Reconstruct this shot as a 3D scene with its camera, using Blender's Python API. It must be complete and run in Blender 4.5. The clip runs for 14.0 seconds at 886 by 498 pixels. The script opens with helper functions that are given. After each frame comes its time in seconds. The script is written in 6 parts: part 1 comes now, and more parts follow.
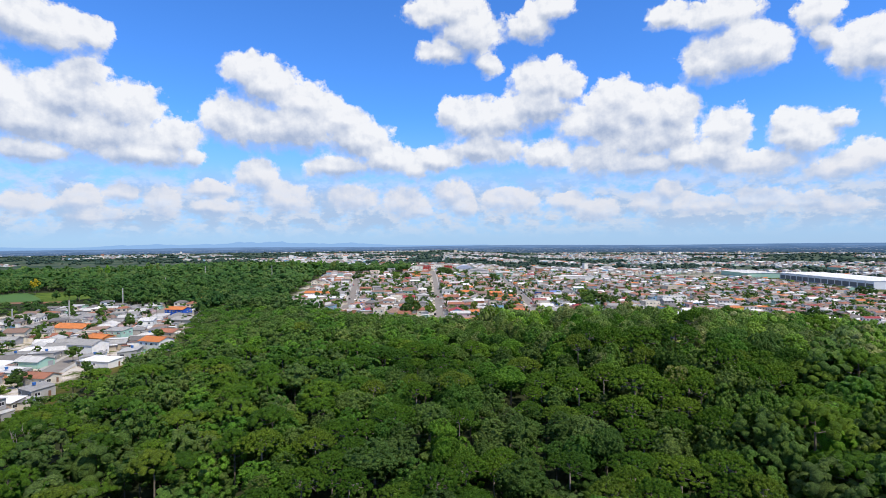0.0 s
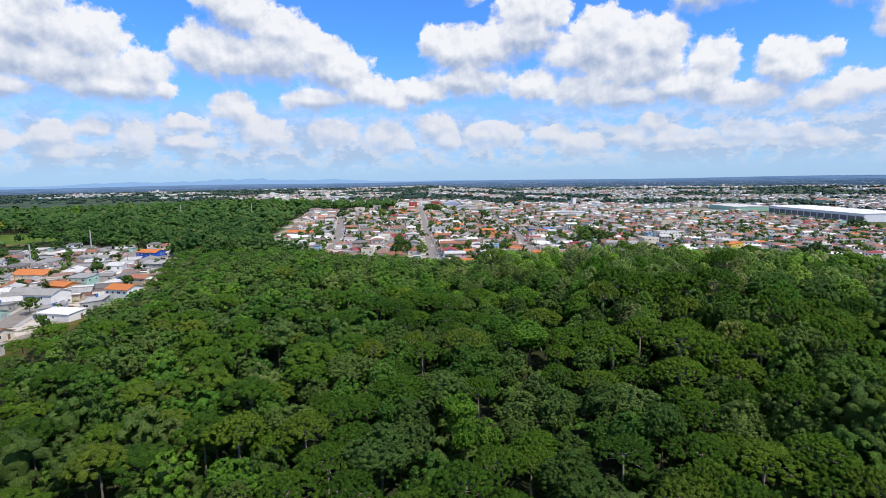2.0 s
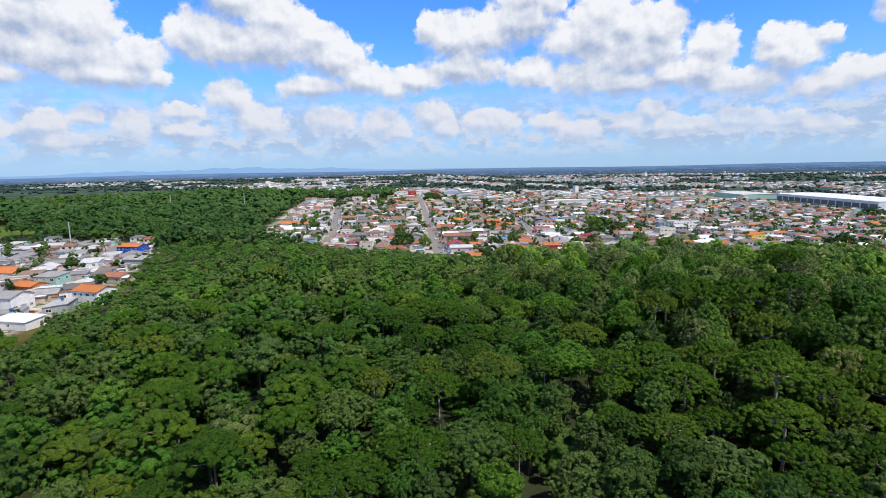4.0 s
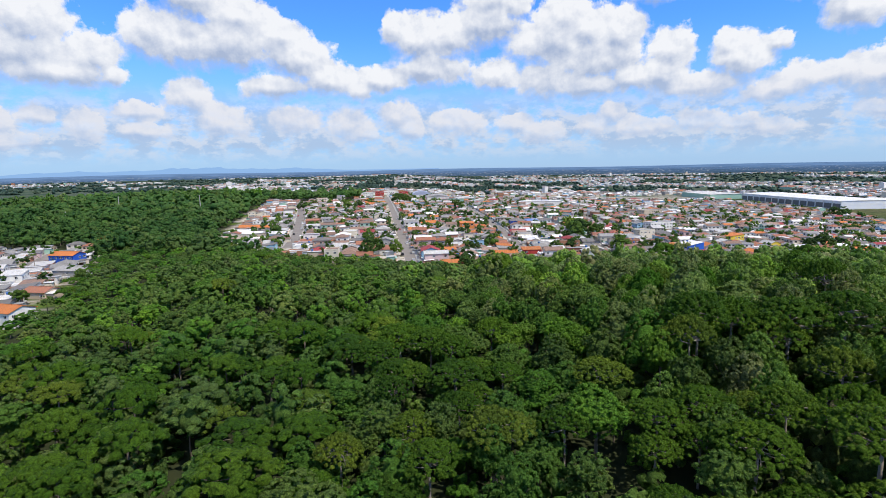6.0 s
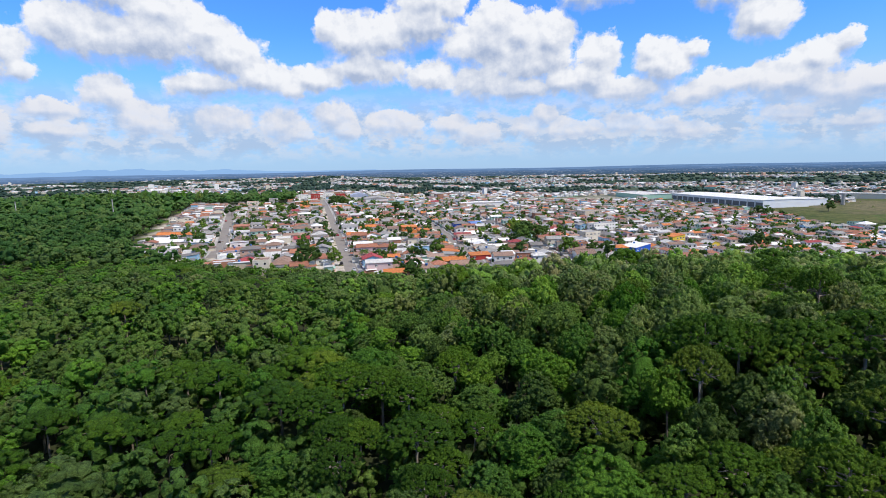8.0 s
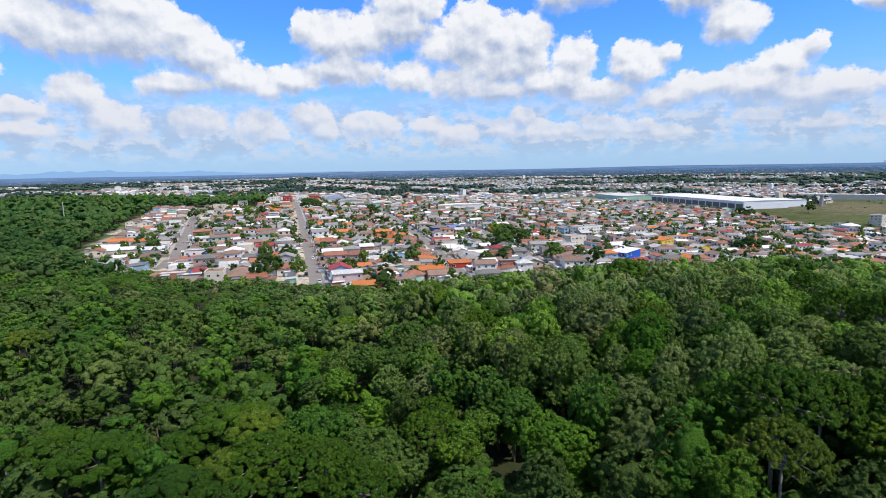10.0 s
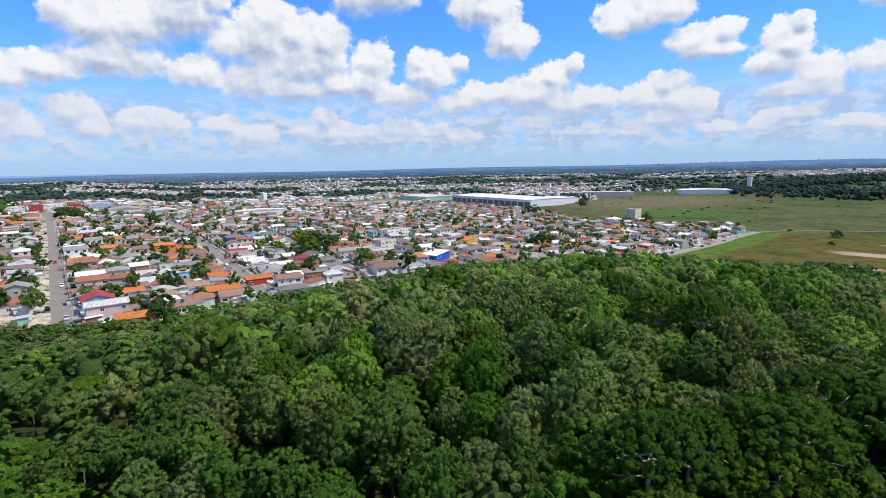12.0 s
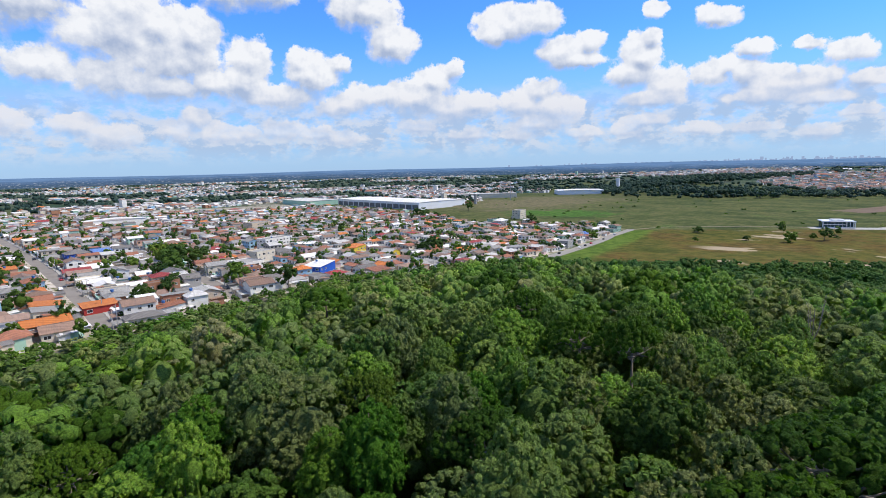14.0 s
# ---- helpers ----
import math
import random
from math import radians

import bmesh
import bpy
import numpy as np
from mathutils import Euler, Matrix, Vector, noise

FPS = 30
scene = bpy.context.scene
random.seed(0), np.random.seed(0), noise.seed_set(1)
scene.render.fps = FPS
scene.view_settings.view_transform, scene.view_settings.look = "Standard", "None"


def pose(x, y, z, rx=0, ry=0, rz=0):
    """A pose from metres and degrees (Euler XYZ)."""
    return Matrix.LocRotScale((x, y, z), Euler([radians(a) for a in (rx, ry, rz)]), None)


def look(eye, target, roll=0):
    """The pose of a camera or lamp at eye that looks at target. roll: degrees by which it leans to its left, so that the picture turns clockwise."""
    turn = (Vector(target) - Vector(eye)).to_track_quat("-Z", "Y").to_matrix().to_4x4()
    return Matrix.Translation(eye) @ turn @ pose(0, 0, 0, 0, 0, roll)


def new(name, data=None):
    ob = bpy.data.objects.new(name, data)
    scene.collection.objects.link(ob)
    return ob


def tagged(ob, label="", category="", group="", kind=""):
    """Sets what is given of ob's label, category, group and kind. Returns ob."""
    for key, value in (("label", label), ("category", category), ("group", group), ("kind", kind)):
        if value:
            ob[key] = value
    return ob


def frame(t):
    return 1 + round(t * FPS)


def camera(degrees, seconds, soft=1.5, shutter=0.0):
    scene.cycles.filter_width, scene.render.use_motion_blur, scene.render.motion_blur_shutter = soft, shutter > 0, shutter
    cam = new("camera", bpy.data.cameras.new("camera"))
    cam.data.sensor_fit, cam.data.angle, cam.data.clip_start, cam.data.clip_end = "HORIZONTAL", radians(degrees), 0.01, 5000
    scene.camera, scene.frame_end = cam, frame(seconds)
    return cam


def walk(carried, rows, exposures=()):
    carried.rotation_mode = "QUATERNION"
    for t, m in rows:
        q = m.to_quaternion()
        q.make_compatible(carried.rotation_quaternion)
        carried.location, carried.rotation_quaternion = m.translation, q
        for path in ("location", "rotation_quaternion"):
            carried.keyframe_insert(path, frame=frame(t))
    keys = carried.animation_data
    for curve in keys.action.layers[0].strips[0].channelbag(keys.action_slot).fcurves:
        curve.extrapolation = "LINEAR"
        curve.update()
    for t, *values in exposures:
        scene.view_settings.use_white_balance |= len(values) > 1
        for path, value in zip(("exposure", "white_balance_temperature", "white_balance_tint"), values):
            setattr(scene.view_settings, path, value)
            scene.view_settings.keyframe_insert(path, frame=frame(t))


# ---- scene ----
cam = camera(79.4, 14.0, soft=0.7)
# seconds, eye, heading to the left, pitch, lean
PATH = [
    (0, (0.00, 0.00, 52.00), 0.00, -0.59, -0.48),
    (0.5, (-1.75, 5.98, 52.10), -0.65, -0.63, -0.57),
    (1, (-3.29, 12.17, 52.00), -1.04, -1.26, -0.66),
    (1.5, (-4.64, 18.93, 51.85), -1.50, -2.91, -0.78),
    (2, (-5.84, 25.49, 51.80), -1.65, -7.49, -0.92),
    (2.5, (-6.75, 32.10, 51.75), -1.71, -8.77, -1.02),
    (3, (-7.68, 39.02, 51.68), -1.76, -8.74, -1.08),
    (3.2, (-8.02, 41.80, 51.62), -1.79, -8.74, -1.09),
    (5.3, (-11.01, 70.87, 50.90), -2.25, -8.74, -1.09),
    (5.5, (-11.13, 73.32, 50.81), -2.67, -8.74, -1.09),
    (6, (-11.54, 79.21, 50.70), -5.40, -8.76, -1.08),
    (6.5, (-12.03, 84.83, 50.70), -8.81, -8.79, -1.08),
    (7, (-12.42, 90.48, 50.70), -10.91, -8.82, -1.08),
    (7.5, (-12.42, 96.19, 50.67), -12.00, -8.81, -1.11),
    (7.7, (-12.21, 98.42, 50.64), -12.05, -8.79, -1.13),
    (9.5, (-6.55, 121.80, 49.80), -11.90, -8.65, -1.15),
    (9.8, (-5.44, 125.58, 49.68), -12.40, -8.62, -1.14),
    (10, (-4.65, 127.82, 49.64), -14.34, -8.63, -1.13),
    (10.5, (-2.76, 133.10, 49.64), -21.41, -8.69, -1.10),
    (11, (-0.74, 138.15, 49.70), -26.68, -8.78, -1.09),
    (11.5, (1.67, 143.00, 49.68), -31.08, -8.80, -1.11),
    (12, (4.61, 147.92, 49.67), -34.84, -8.83, -1.15),
    (12.5, (7.73, 152.35, 49.68), -37.74, -8.84, -1.24),
    (13, (11.09, 156.48, 49.69), -41.43, -8.85, -1.29),
    (13.5, (14.69, 160.67, 49.68), -44.84, -8.86, -1.29),
    (14, (18.69, 164.50, 49.55), -46.84, -8.82, -1.35),
]
walk(cam, [(t, pose(*eye, 90 + pitch, 0, yaw) @ pose(0, 0, 0, 0, 0, lean)) for t, eye, yaw, pitch, lean in PATH])

# ---- sun and sky ----
SUN_WAY = Vector((0.38, -0.38, 0.84)).normalized()
sun = new("sun", bpy.data.lights.new("sun", "SUN"))
sun.data.energy, sun.data.angle, sun.data.color = 4.75, radians(0.5), (1.0, 0.935, 0.84)
sun.matrix_world = look(SUN_WAY * 400, (0, 0, 0))


class Nodes:
    """A short way to lay nodes into one tree."""

    def __init__(self, tree):
        self.tree = tree

    def put(self, where, value):
        if isinstance(value, bpy.types.NodeSocket):
            self.tree.links.new(value, where)
        elif isinstance(value, tuple) and len(value) == 3 and where.type == "RGBA":
            where.default_value = (*value, 1)
        else:
            where.default_value = value

    def fill(self, n, values, out=0):
        for where, value in zip(n.inputs, values):
            if value is not None:
                self.put(where, value)
        return n.outputs[out]

    def node(self, kind, *values, out=0):
        return self.fill(self.tree.nodes.new("ShaderNode" + kind), values, out)

    def math(self, operation, a, b=None, c=None, clamp=False):
        n = self.tree.nodes.new("ShaderNodeMath")
        n.operation, n.use_clamp = operation, clamp
        return self.fill(n, (a, b, c))

    def vec(self, operation, a, b=None, c=None, out=0):
        n = self.tree.nodes.new("ShaderNodeVectorMath")
        n.operation = operation
        return self.fill(n, (a, b, c), out)

    def noise(self, where, scale, detail=4.0, rough=0.55, out=0, dims="3D", lift=0.0):
        n = self.tree.nodes.new("ShaderNodeTexNoise")
        n.noise_dimensions = dims
        if where is not None:
            self.tree.links.new(where, n.inputs["Vector"])
        n.inputs["Scale"].default_value, n.inputs["Detail"].default_value, n.inputs["Roughness"].default_value = scale, detail, rough
        n.inputs["Distortion"].default_value = lift
        return n.outputs[out]

    def step(self, value, low, high, to_low=0.0, to_high=1.0):
        n = self.tree.nodes.new("ShaderNodeMapRange")
        n.interpolation_type = "SMOOTHSTEP"
        self.put(n.inputs[0], value)
        for i, v in zip((1, 2, 3, 4), (low, high, to_low, to_high)):
            n.inputs[i].default_value = v
        return n.outputs[0]

    def mix(self, factor, a, b, blend="MIX"):
        n = self.tree.nodes.new("ShaderNodeMix")
        n.data_type, n.blend_type = "RGBA", blend
        for where, value in zip((n.inputs[0], n.inputs[6], n.inputs[7]), (factor, a, b)):
            self.put(where, value)
        return n.outputs[2]

    def ramp(self, factor, stops, constant=False):
        n = self.tree.nodes.new("ShaderNodeValToRGB")
        n.color_ramp.interpolation = "CONSTANT" if constant else "LINEAR"
        for i, (at, col) in enumerate(stops):
            e = n.color_ramp.elements[i] if i < 2 else n.color_ramp.elements.new(at)
            e.position, e.color = at, (*col, 1)
        self.put(n.inputs[0], factor)
        return n.outputs[0]


# Cumulus heaps: heading to the right, height, half width and half height, all in degrees.
HEAPS_WEST = [
    (-37.2, 18.4, 4.2, 1.9), (-33.6, 18.3, 2.1, 1.4), (-38.7, 19.4, 2.2, 1.7), (-34.1, 15.0, 1.9, 1.6), (-35.3, 12.9, 3.0, 2.1), (-30.7, 12.6, 2.9, 2.2),
    (-37.3, 10.6, 3.1, 1.9), (-32.9, 9.9, 5.1, 1.7), (-26.5, 10.2, 2.2, 1.6), (-29.4, 8.4, 4.1, 1.3), (-37.4, 8.0, 2.7, 0.9), (-24.8, 8.5, 1.0, 0.8),
    (-41.0, 12.0, 4.0, 3.0),
]
HEAPS_MIDDLE = [
    (-19.8, 17.1, 2.4, 1.6), (-17.7, 15.9, 2.7, 1.9), (-14.3, 14.3, 3.1, 1.9), (-22.0, 12.7, 2.3, 1.9), (-18.8, 11.8, 4.3, 2.2), (-14.9, 12.0, 4.0, 2.0),
    (-10.3, 13.0, 2.3, 1.6), (-8.6, 10.8, 3.3, 2.0), (-5.6, 8.8, 2.7, 1.5), (-10.9, 8.1, 3.2, 1.2), (-2.9, 7.9, 1.5, 1.1),
]
HEAPS_HIGH = [
    (0.6, 23.4, 4.2, 1.5), (3.0, 21.3, 3.0, 2.1), (-0.1, 19.5, 2.4, 1.2), (5.0, 18.4, 1.3, 1.2), (-1.5, 22.6, 1.2, 0.5), (9.2, 21.8, 2.4, 1.5),
    (11.6, 23.2, 2.3, 1.2), (22.8, 21.1, 1.8, 1.1), (27.3, 20.6, 3.3, 1.4), (26.3, 16.7, 2.2, 2.0), (29.2, 17.2, 2.8, 2.2), (31.4, 17.1, 1.8, 1.6),
    (35.2, 19.3, 1.6, 1.5), (35.4, 17.2, 1.0, 1.0), (37.9, 15.6, 1.7, 1.9), (39.4, 16.6, 1.1, 1.3),
]
HEAPS_AHEAD = [
    (10.7, 16.5, 2.9, 2.2), (13.0, 16.0, 1.7, 1.5), (1.1, 13.7, 1.8, 1.4), (3.5, 12.8, 3.0, 2.0), (6.5, 13.0, 3.0, 2.0), (10.1, 14.0, 3.5, 2.0),
    (4.7, 9.9, 3.9, 1.6), (-0.8, 8.8, 3.0, 1.2), (18.0, 14.3, 2.5, 1.7), (20.7, 13.0, 2.4, 1.9), (23.3, 12.5, 2.3, 2.0), (16.4, 12.0, 3.9, 2.2),
    (21.2, 10.2, 4.7, 1.9), (11.2, 9.1, 2.2, 1.5), (16.3, 8.3, 3.3, 1.7), (20.7, 7.8, 3.2, 1.2), (24.6, 8.3, 1.8, 1.2),
]
HEAPS_EAST = [
    (28.2, 10.7, 1.9, 1.8), (27.3, 8.4, 1.9, 1.6), (30.1, 7.1, 3.6, 1.1), (34.0, 9.3, 2.5, 1.9), (33.1, 10.6, 1.3, 1.0), (36.8, 10.3, 1.2, 0.8),
    (37.2, 6.5, 2.1, 1.2), (38.9, 7.3, 1.5, 1.2), (35.6, 6.2, 1.6, 1.0),
]
HEAPS_LOW = [
    (-19.1, 7.1, 1.8, 1.6), (-16.1, 4.8, 2.4, 1.6), (-23.6, 5.6, 2.2, 0.8), (-23.1, 3.8, 2.1, 0.9), (-27.6, 4.1, 1.4, 1.4), (-34.2, 4.1, 1.7, 1.0),
    (-38.2, 3.6, 1.8, 0.9), (-30.8, 4.8, 1.5, 0.8), (-9.8, 4.8, 2.5, 1.3), (-4.1, 4.4, 2.1, 1.5), (-2.6, 3.5, 1.5, 0.7), (1.0, 5.3, 2.0, 1.5),
    (2.3, 3.8, 1.5, 0.9), (7.0, 4.5, 2.9, 1.3), (13.5, 4.2, 1.8, 0.9), (16.0, 3.4, 2.5, 1.0), (22.8, 5.0, 1.3, 1.1), (21.2, 3.9, 1.7, 1.0),
    (25.5, 3.6, 2.1, 1.0), (27.5, 3.9, 1.1, 0.7), (30.9, 4.0, 2.0, 1.0), (34.4, 3.6, 1.7, 0.8), (36.8, 3.1, 2.1, 0.8), (-33.0, 2.8, 2.0, 0.6),
]
HEAPS_MEADOW = [
    (39.8, 15.3, 2.8, 1.5), (41.9, 12.4, 2.3, 2.0), (54.3, 13.9, 3.4, 1.6), (57.4, 14.0, 1.9, 1.4), (52.9, 13.0, 2.3, 0.9), (59.6, 11.0, 2.5, 1.3),
    (62.1, 11.4, 1.4, 1.1), (60.8, 9.9, 2.7, 0.6), (58.0, 10.9, 1.1, 0.6), (66.9, 10.0, 1.8, 2.0), (67.8, 11.6, 0.8, 0.7), (66.2, 8.2, 2.3, 1.3),
    (69.0, 7.2, 1.8, 1.6), (67.8, 5.7, 2.6, 0.8), (46.4, 8.6, 2.0, 1.4), (48.2, 9.7, 1.0, 1.0), (44.6, 7.0, 3.2, 1.7), (41.7, 7.3, 2.3, 1.1),
    (50.5, 6.3, 2.3, 1.1), (48.1, 6.0, 3.5, 1.4), (57.4, 7.4, 2.0, 1.1), (55.4, 6.1, 2.3, 1.4), (58.9, 5.4, 2.5, 1.7), (56.9, 4.1, 2.9, 1.0),
]
HEAPS_FAR_EAST = [
    (73.1, 7.9, 1.9, 1.2), (74.5, 8.5, 0.9, 0.7), (76.3, 7.8, 1.3, 1.1), (78.1, 6.7, 2.6, 1.5), (81.0, 6.6, 2.0, 1.2), (76.9, 5.6, 2.7, 0.7),
    (81.5, 5.0, 2.4, 0.6), (76.6, 9.7, 1.5, 0.7), (80.4, 9.7, 1.2, 0.5), (83.4, 8.6, 1.7, 1.0), (84.8, 6.2, 1.3, 0.8), (73.3, 12.7, 1.8, 0.9),
    (68.0, 13.8, 0.8, 0.7), (84.5, 3.6, 1.5, 0.5), (67.3, 3.9, 2.3, 0.6), (65.8, 3.1, 1.6, 0.7), (44.5, 4.1, 2.1, 0.7), (49.9, 3.2, 2.4, 0.6),
    (55.1, 2.9, 2.3, 0.6), (61.4, 3.0, 1.9, 0.6), (71.9, 2.9, 2.0, 0.6), (77.0, 2.9, 2.0, 0.6), (81.7, 2.1, 1.6, 0.6), (91.0, 7.0, 4.0, 2.4),
]


def cloud_group(fine=True):
    """Takes a place on the sky (heading, height in degrees) and gives how deep it lies inside a heap."""
    tree = bpy.data.node_groups.new("cloud_heaps", "ShaderNodeTree")
    tree.interface.new_socket("place", in_out="INPUT", socket_type="NodeSocketVector")
    tree.interface.new_socket("depth", in_out="OUTPUT", socket_type="NodeSocketFloat")
    k = Nodes(tree)
    place = tree.nodes.new("NodeGroupInput").outputs[0]
    big = k.vec("SUBTRACT", k.noise(place, 0.22, 3.0, 0.5, out=1), (0.5, 0.5, 0.5))
    curl = k.vec("SUBTRACT", k.noise(place, 0.75, 6.0, 0.62, out=1), (0.5, 0.5, 0.5))
    bent = k.vec("MULTIPLY_ADD", big, (1.6, 1.2, 0.0), place)
    bent = k.vec("MULTIPLY_ADD", curl, (1.8, 1.6, 0.0), bent)
    tuft = k.math("MULTIPLY", k.math("SUBTRACT", k.noise(place, 0.6, 8.0, 0.62), 0.5), 1.15)
    if not fine:
        bent, tuft = k.vec("MULTIPLY_ADD", big, (1.6, 1.2, 0.0), place), 0.0
    depth = None
    for a, e, w, h in HEAPS_WEST + HEAPS_MIDDLE + HEAPS_HIGH + HEAPS_AHEAD + HEAPS_EAST + HEAPS_LOW + HEAPS_MEADOW + HEAPS_FAR_EAST:
        q = k.vec("MULTIPLY_ADD", bent, (1 / w, 1 / h, 0.0), (-a / w, -e / h, 0.0))
        d = k.vec("LENGTH", q, out=1)
        depth = d if depth is None else k.math("SMOOTH_MIN", depth, d, 0.5)
    k.put(tree.nodes.new("NodeGroupOutput").inputs[0], k.math("ADD", k.math("SUBTRACT", 1.28, depth), tuft))
    return tree


world = bpy.data.worlds.new("world")
scene.world = world
world.use_nodes = True
k = Nodes(world.node_tree)
sky = k.tree.nodes.new("ShaderNodeTexSky")
sky.sky_type, sky.sun_disc = "NISHITA", False
sky.sun_elevation, sky.sun_rotation = math.asin(SUN_WAY.z), math.atan2(SUN_WAY.x, SUN_WAY.y)
sky.dust_density, sky.ozone_density, sky.air_density, sky.altitude = 0.3, 2.5, 1.0, 900
way = k.node("TexCoord", out=0)
xyz = k.tree.nodes.new("ShaderNodeSeparateXYZ")
k.put(xyz.inputs[0], way)
heading = k.math("MULTIPLY", k.math("ARCTAN2", xyz.outputs[0], xyz.outputs[1]), 57.2958)
height = k.math("MULTIPLY", k.math("ARCSINE", xyz.outputs[2]), 57.2958)
spot = k.node("CombineXYZ", heading, height, 0.0)
group, plain_group = cloud_group(), cloud_group(False)


def heaps(where, group):
    n = k.tree.nodes.new("ShaderNodeGroup")
    n.node_tree = group
    k.put(n.inputs[0], where)
    return n.outputs[0]


depth = heaps(spot, group)
higher = heaps(k.vec("ADD", spot, (0.5, 2.6, 0.0)), plain_group)
here, above = heaps(k.vec("ADD", spot, (0.0, -0.3, 0.0)), plain_group), heaps(k.vec("ADD", spot, (0.25, 0.8, 0.0)), plain_group)
# Fair-weather cloud over the rest of the sky, out of sight of the flight
rest = k.noise(k.vec("MULTIPLY", way, (1.0, 1.0, 2.5)), 3.2, 7.0, 0.6)
rest = k.math("MULTIPLY", k.step(rest, 0.49, 0.60), k.math("MAXIMUM", k.step(height, 26.0, 36.0), k.step(k.math("ABSOLUTE", k.math("SUBTRACT", heading, 24.0)), 72.0, 84.0)))
# Small hazy heaps towards the horizon


def low_heaps(where):
    n = k.noise(k.vec("MULTIPLY", where, (0.36, 0.62, 1.0)), 1.0, 8.0, 0.62)
    wide = k.noise(k.vec("MULTIPLY", where, (0.07, 0.12, 1.0)), 1.0, 2.0, 0.5)
    return k.math("ADD", n, k.math("MULTIPLY", k.math("SUBTRACT", wide, 0.5), 0.3))


def billows(where):
    return k.noise(where, 0.55, 6.0, 0.58)


small = k.step(low_heaps(spot), 0.33, 0.56)
small = k.math("MULTIPLY", small, k.math("MULTIPLY", k.step(height, 8.5, 4.5), k.step(height, 0.2, 2.6, 0.0, 0.8)))
small_shade = k.step(low_heaps(k.vec("ADD", spot, (0.2, 0.55, 0.0))), 0.46, 0.58)
relief = k.math("MULTIPLY", k.math("SUBTRACT", billows(k.vec("ADD", spot, (0.35, 0.6, 0.0))), billows(spot)), 1.4)
low_down = k.step(height, 9.5, 5.0)
# a lobe is bright on its upper side and grey where more cloud lies above it
shade = k.math("ADD", k.step(k.math("SUBTRACT", above, here), -0.35, 0.75, 0.0, 0.75), k.step(higher, 0.0, 1.1, 0.0, 0.4))
shade = k.math("ADD", shade, relief, clamp=True)
body = k.math("DIVIDE", k.math("SUBTRACT", depth, 0.03), k.math("MULTIPLY_ADD", shade, 0.45, 0.2), clamp=True)
heap_lit = k.mix(low_down, (0.92, 0.93, 0.955), (0.80, 0.81, 0.87))
heap_colour = k.mix(shade, heap_lit, k.mix(low_down, (0.41, 0.49, 0.66), (0.42, 0.54, 0.77)))
blue = k.vec("MULTIPLY", sky.outputs[0], (0.066, 0.136, 0.232))
haze = k.step(height, 14.0, -1.0)
air = k.mix(k.math("MULTIPLY", haze, 0.85), blue, (0.39, 0.54, 0.78))
air = k.mix(small, air, k.mix(small_shade, (0.68, 0.72, 0.81), (0.43, 0.55, 0.75)))
air = k.mix(k.math("MAXIMUM", k.math("MULTIPLY", body, k.step(height, 1.0, 7.0, 0.6, 0.97)), rest), air, heap_colour)
background = k.tree.nodes["Background"]
k.put(background.inputs[0], air)
background.inputs[1].default_value = 1.0

# ---- materials ----


def material(name, rough=0.8):
    m = bpy.data.materials.new(name)
    m.use_nodes = True
    k = Nodes(m.node_tree)
    bsdf = m.node_tree.nodes["Principled BSDF"]
    bsdf.inputs["Roughness"].default_value = rough
    bsdf.inputs["Specular IOR Level"].default_value = 0.3
    return m, k, bsdf


def bump(k, bsdf, height, strength, distance):
    n = k.tree.nodes.new("ShaderNodeBump")
    n.inputs["Strength"].default_value, n.inputs["Distance"].default_value = strength, distance
    k.put(n.inputs["Height"], height)
    k.put(bsdf.inputs["Normal"], n.outputs[0])


def world_place(k):
    return k.node("NewGeometry", out=0)


def painted(name, colour, rough=0.75, dirt=0.35, scale=0.7):
    """Paint, render or concrete with stains and fine grain."""
    m, k, bsdf = material(name, rough)
    place = world_place(k)
    stain = k.step(k.noise(place, scale, 5.0, 0.65), 0.40, 0.75)
    grain = k.noise(place, 9.0, 3.0, 0.6)
    c = k.mix(k.math("MULTIPLY", stain, dirt), colour, tuple(v * f for v, f in zip(colour, (0.55, 0.5, 0.44))))
    c = k.mix(0.25, c, k.mix(grain, (0.3, 0.3, 0.3), (1.0, 1.0, 1.0)), "MULTIPLY")
    k.put(bsdf.inputs["Base Color"], c)
    bump(k, bsdf, grain, 0.3, 0.02)
    return m


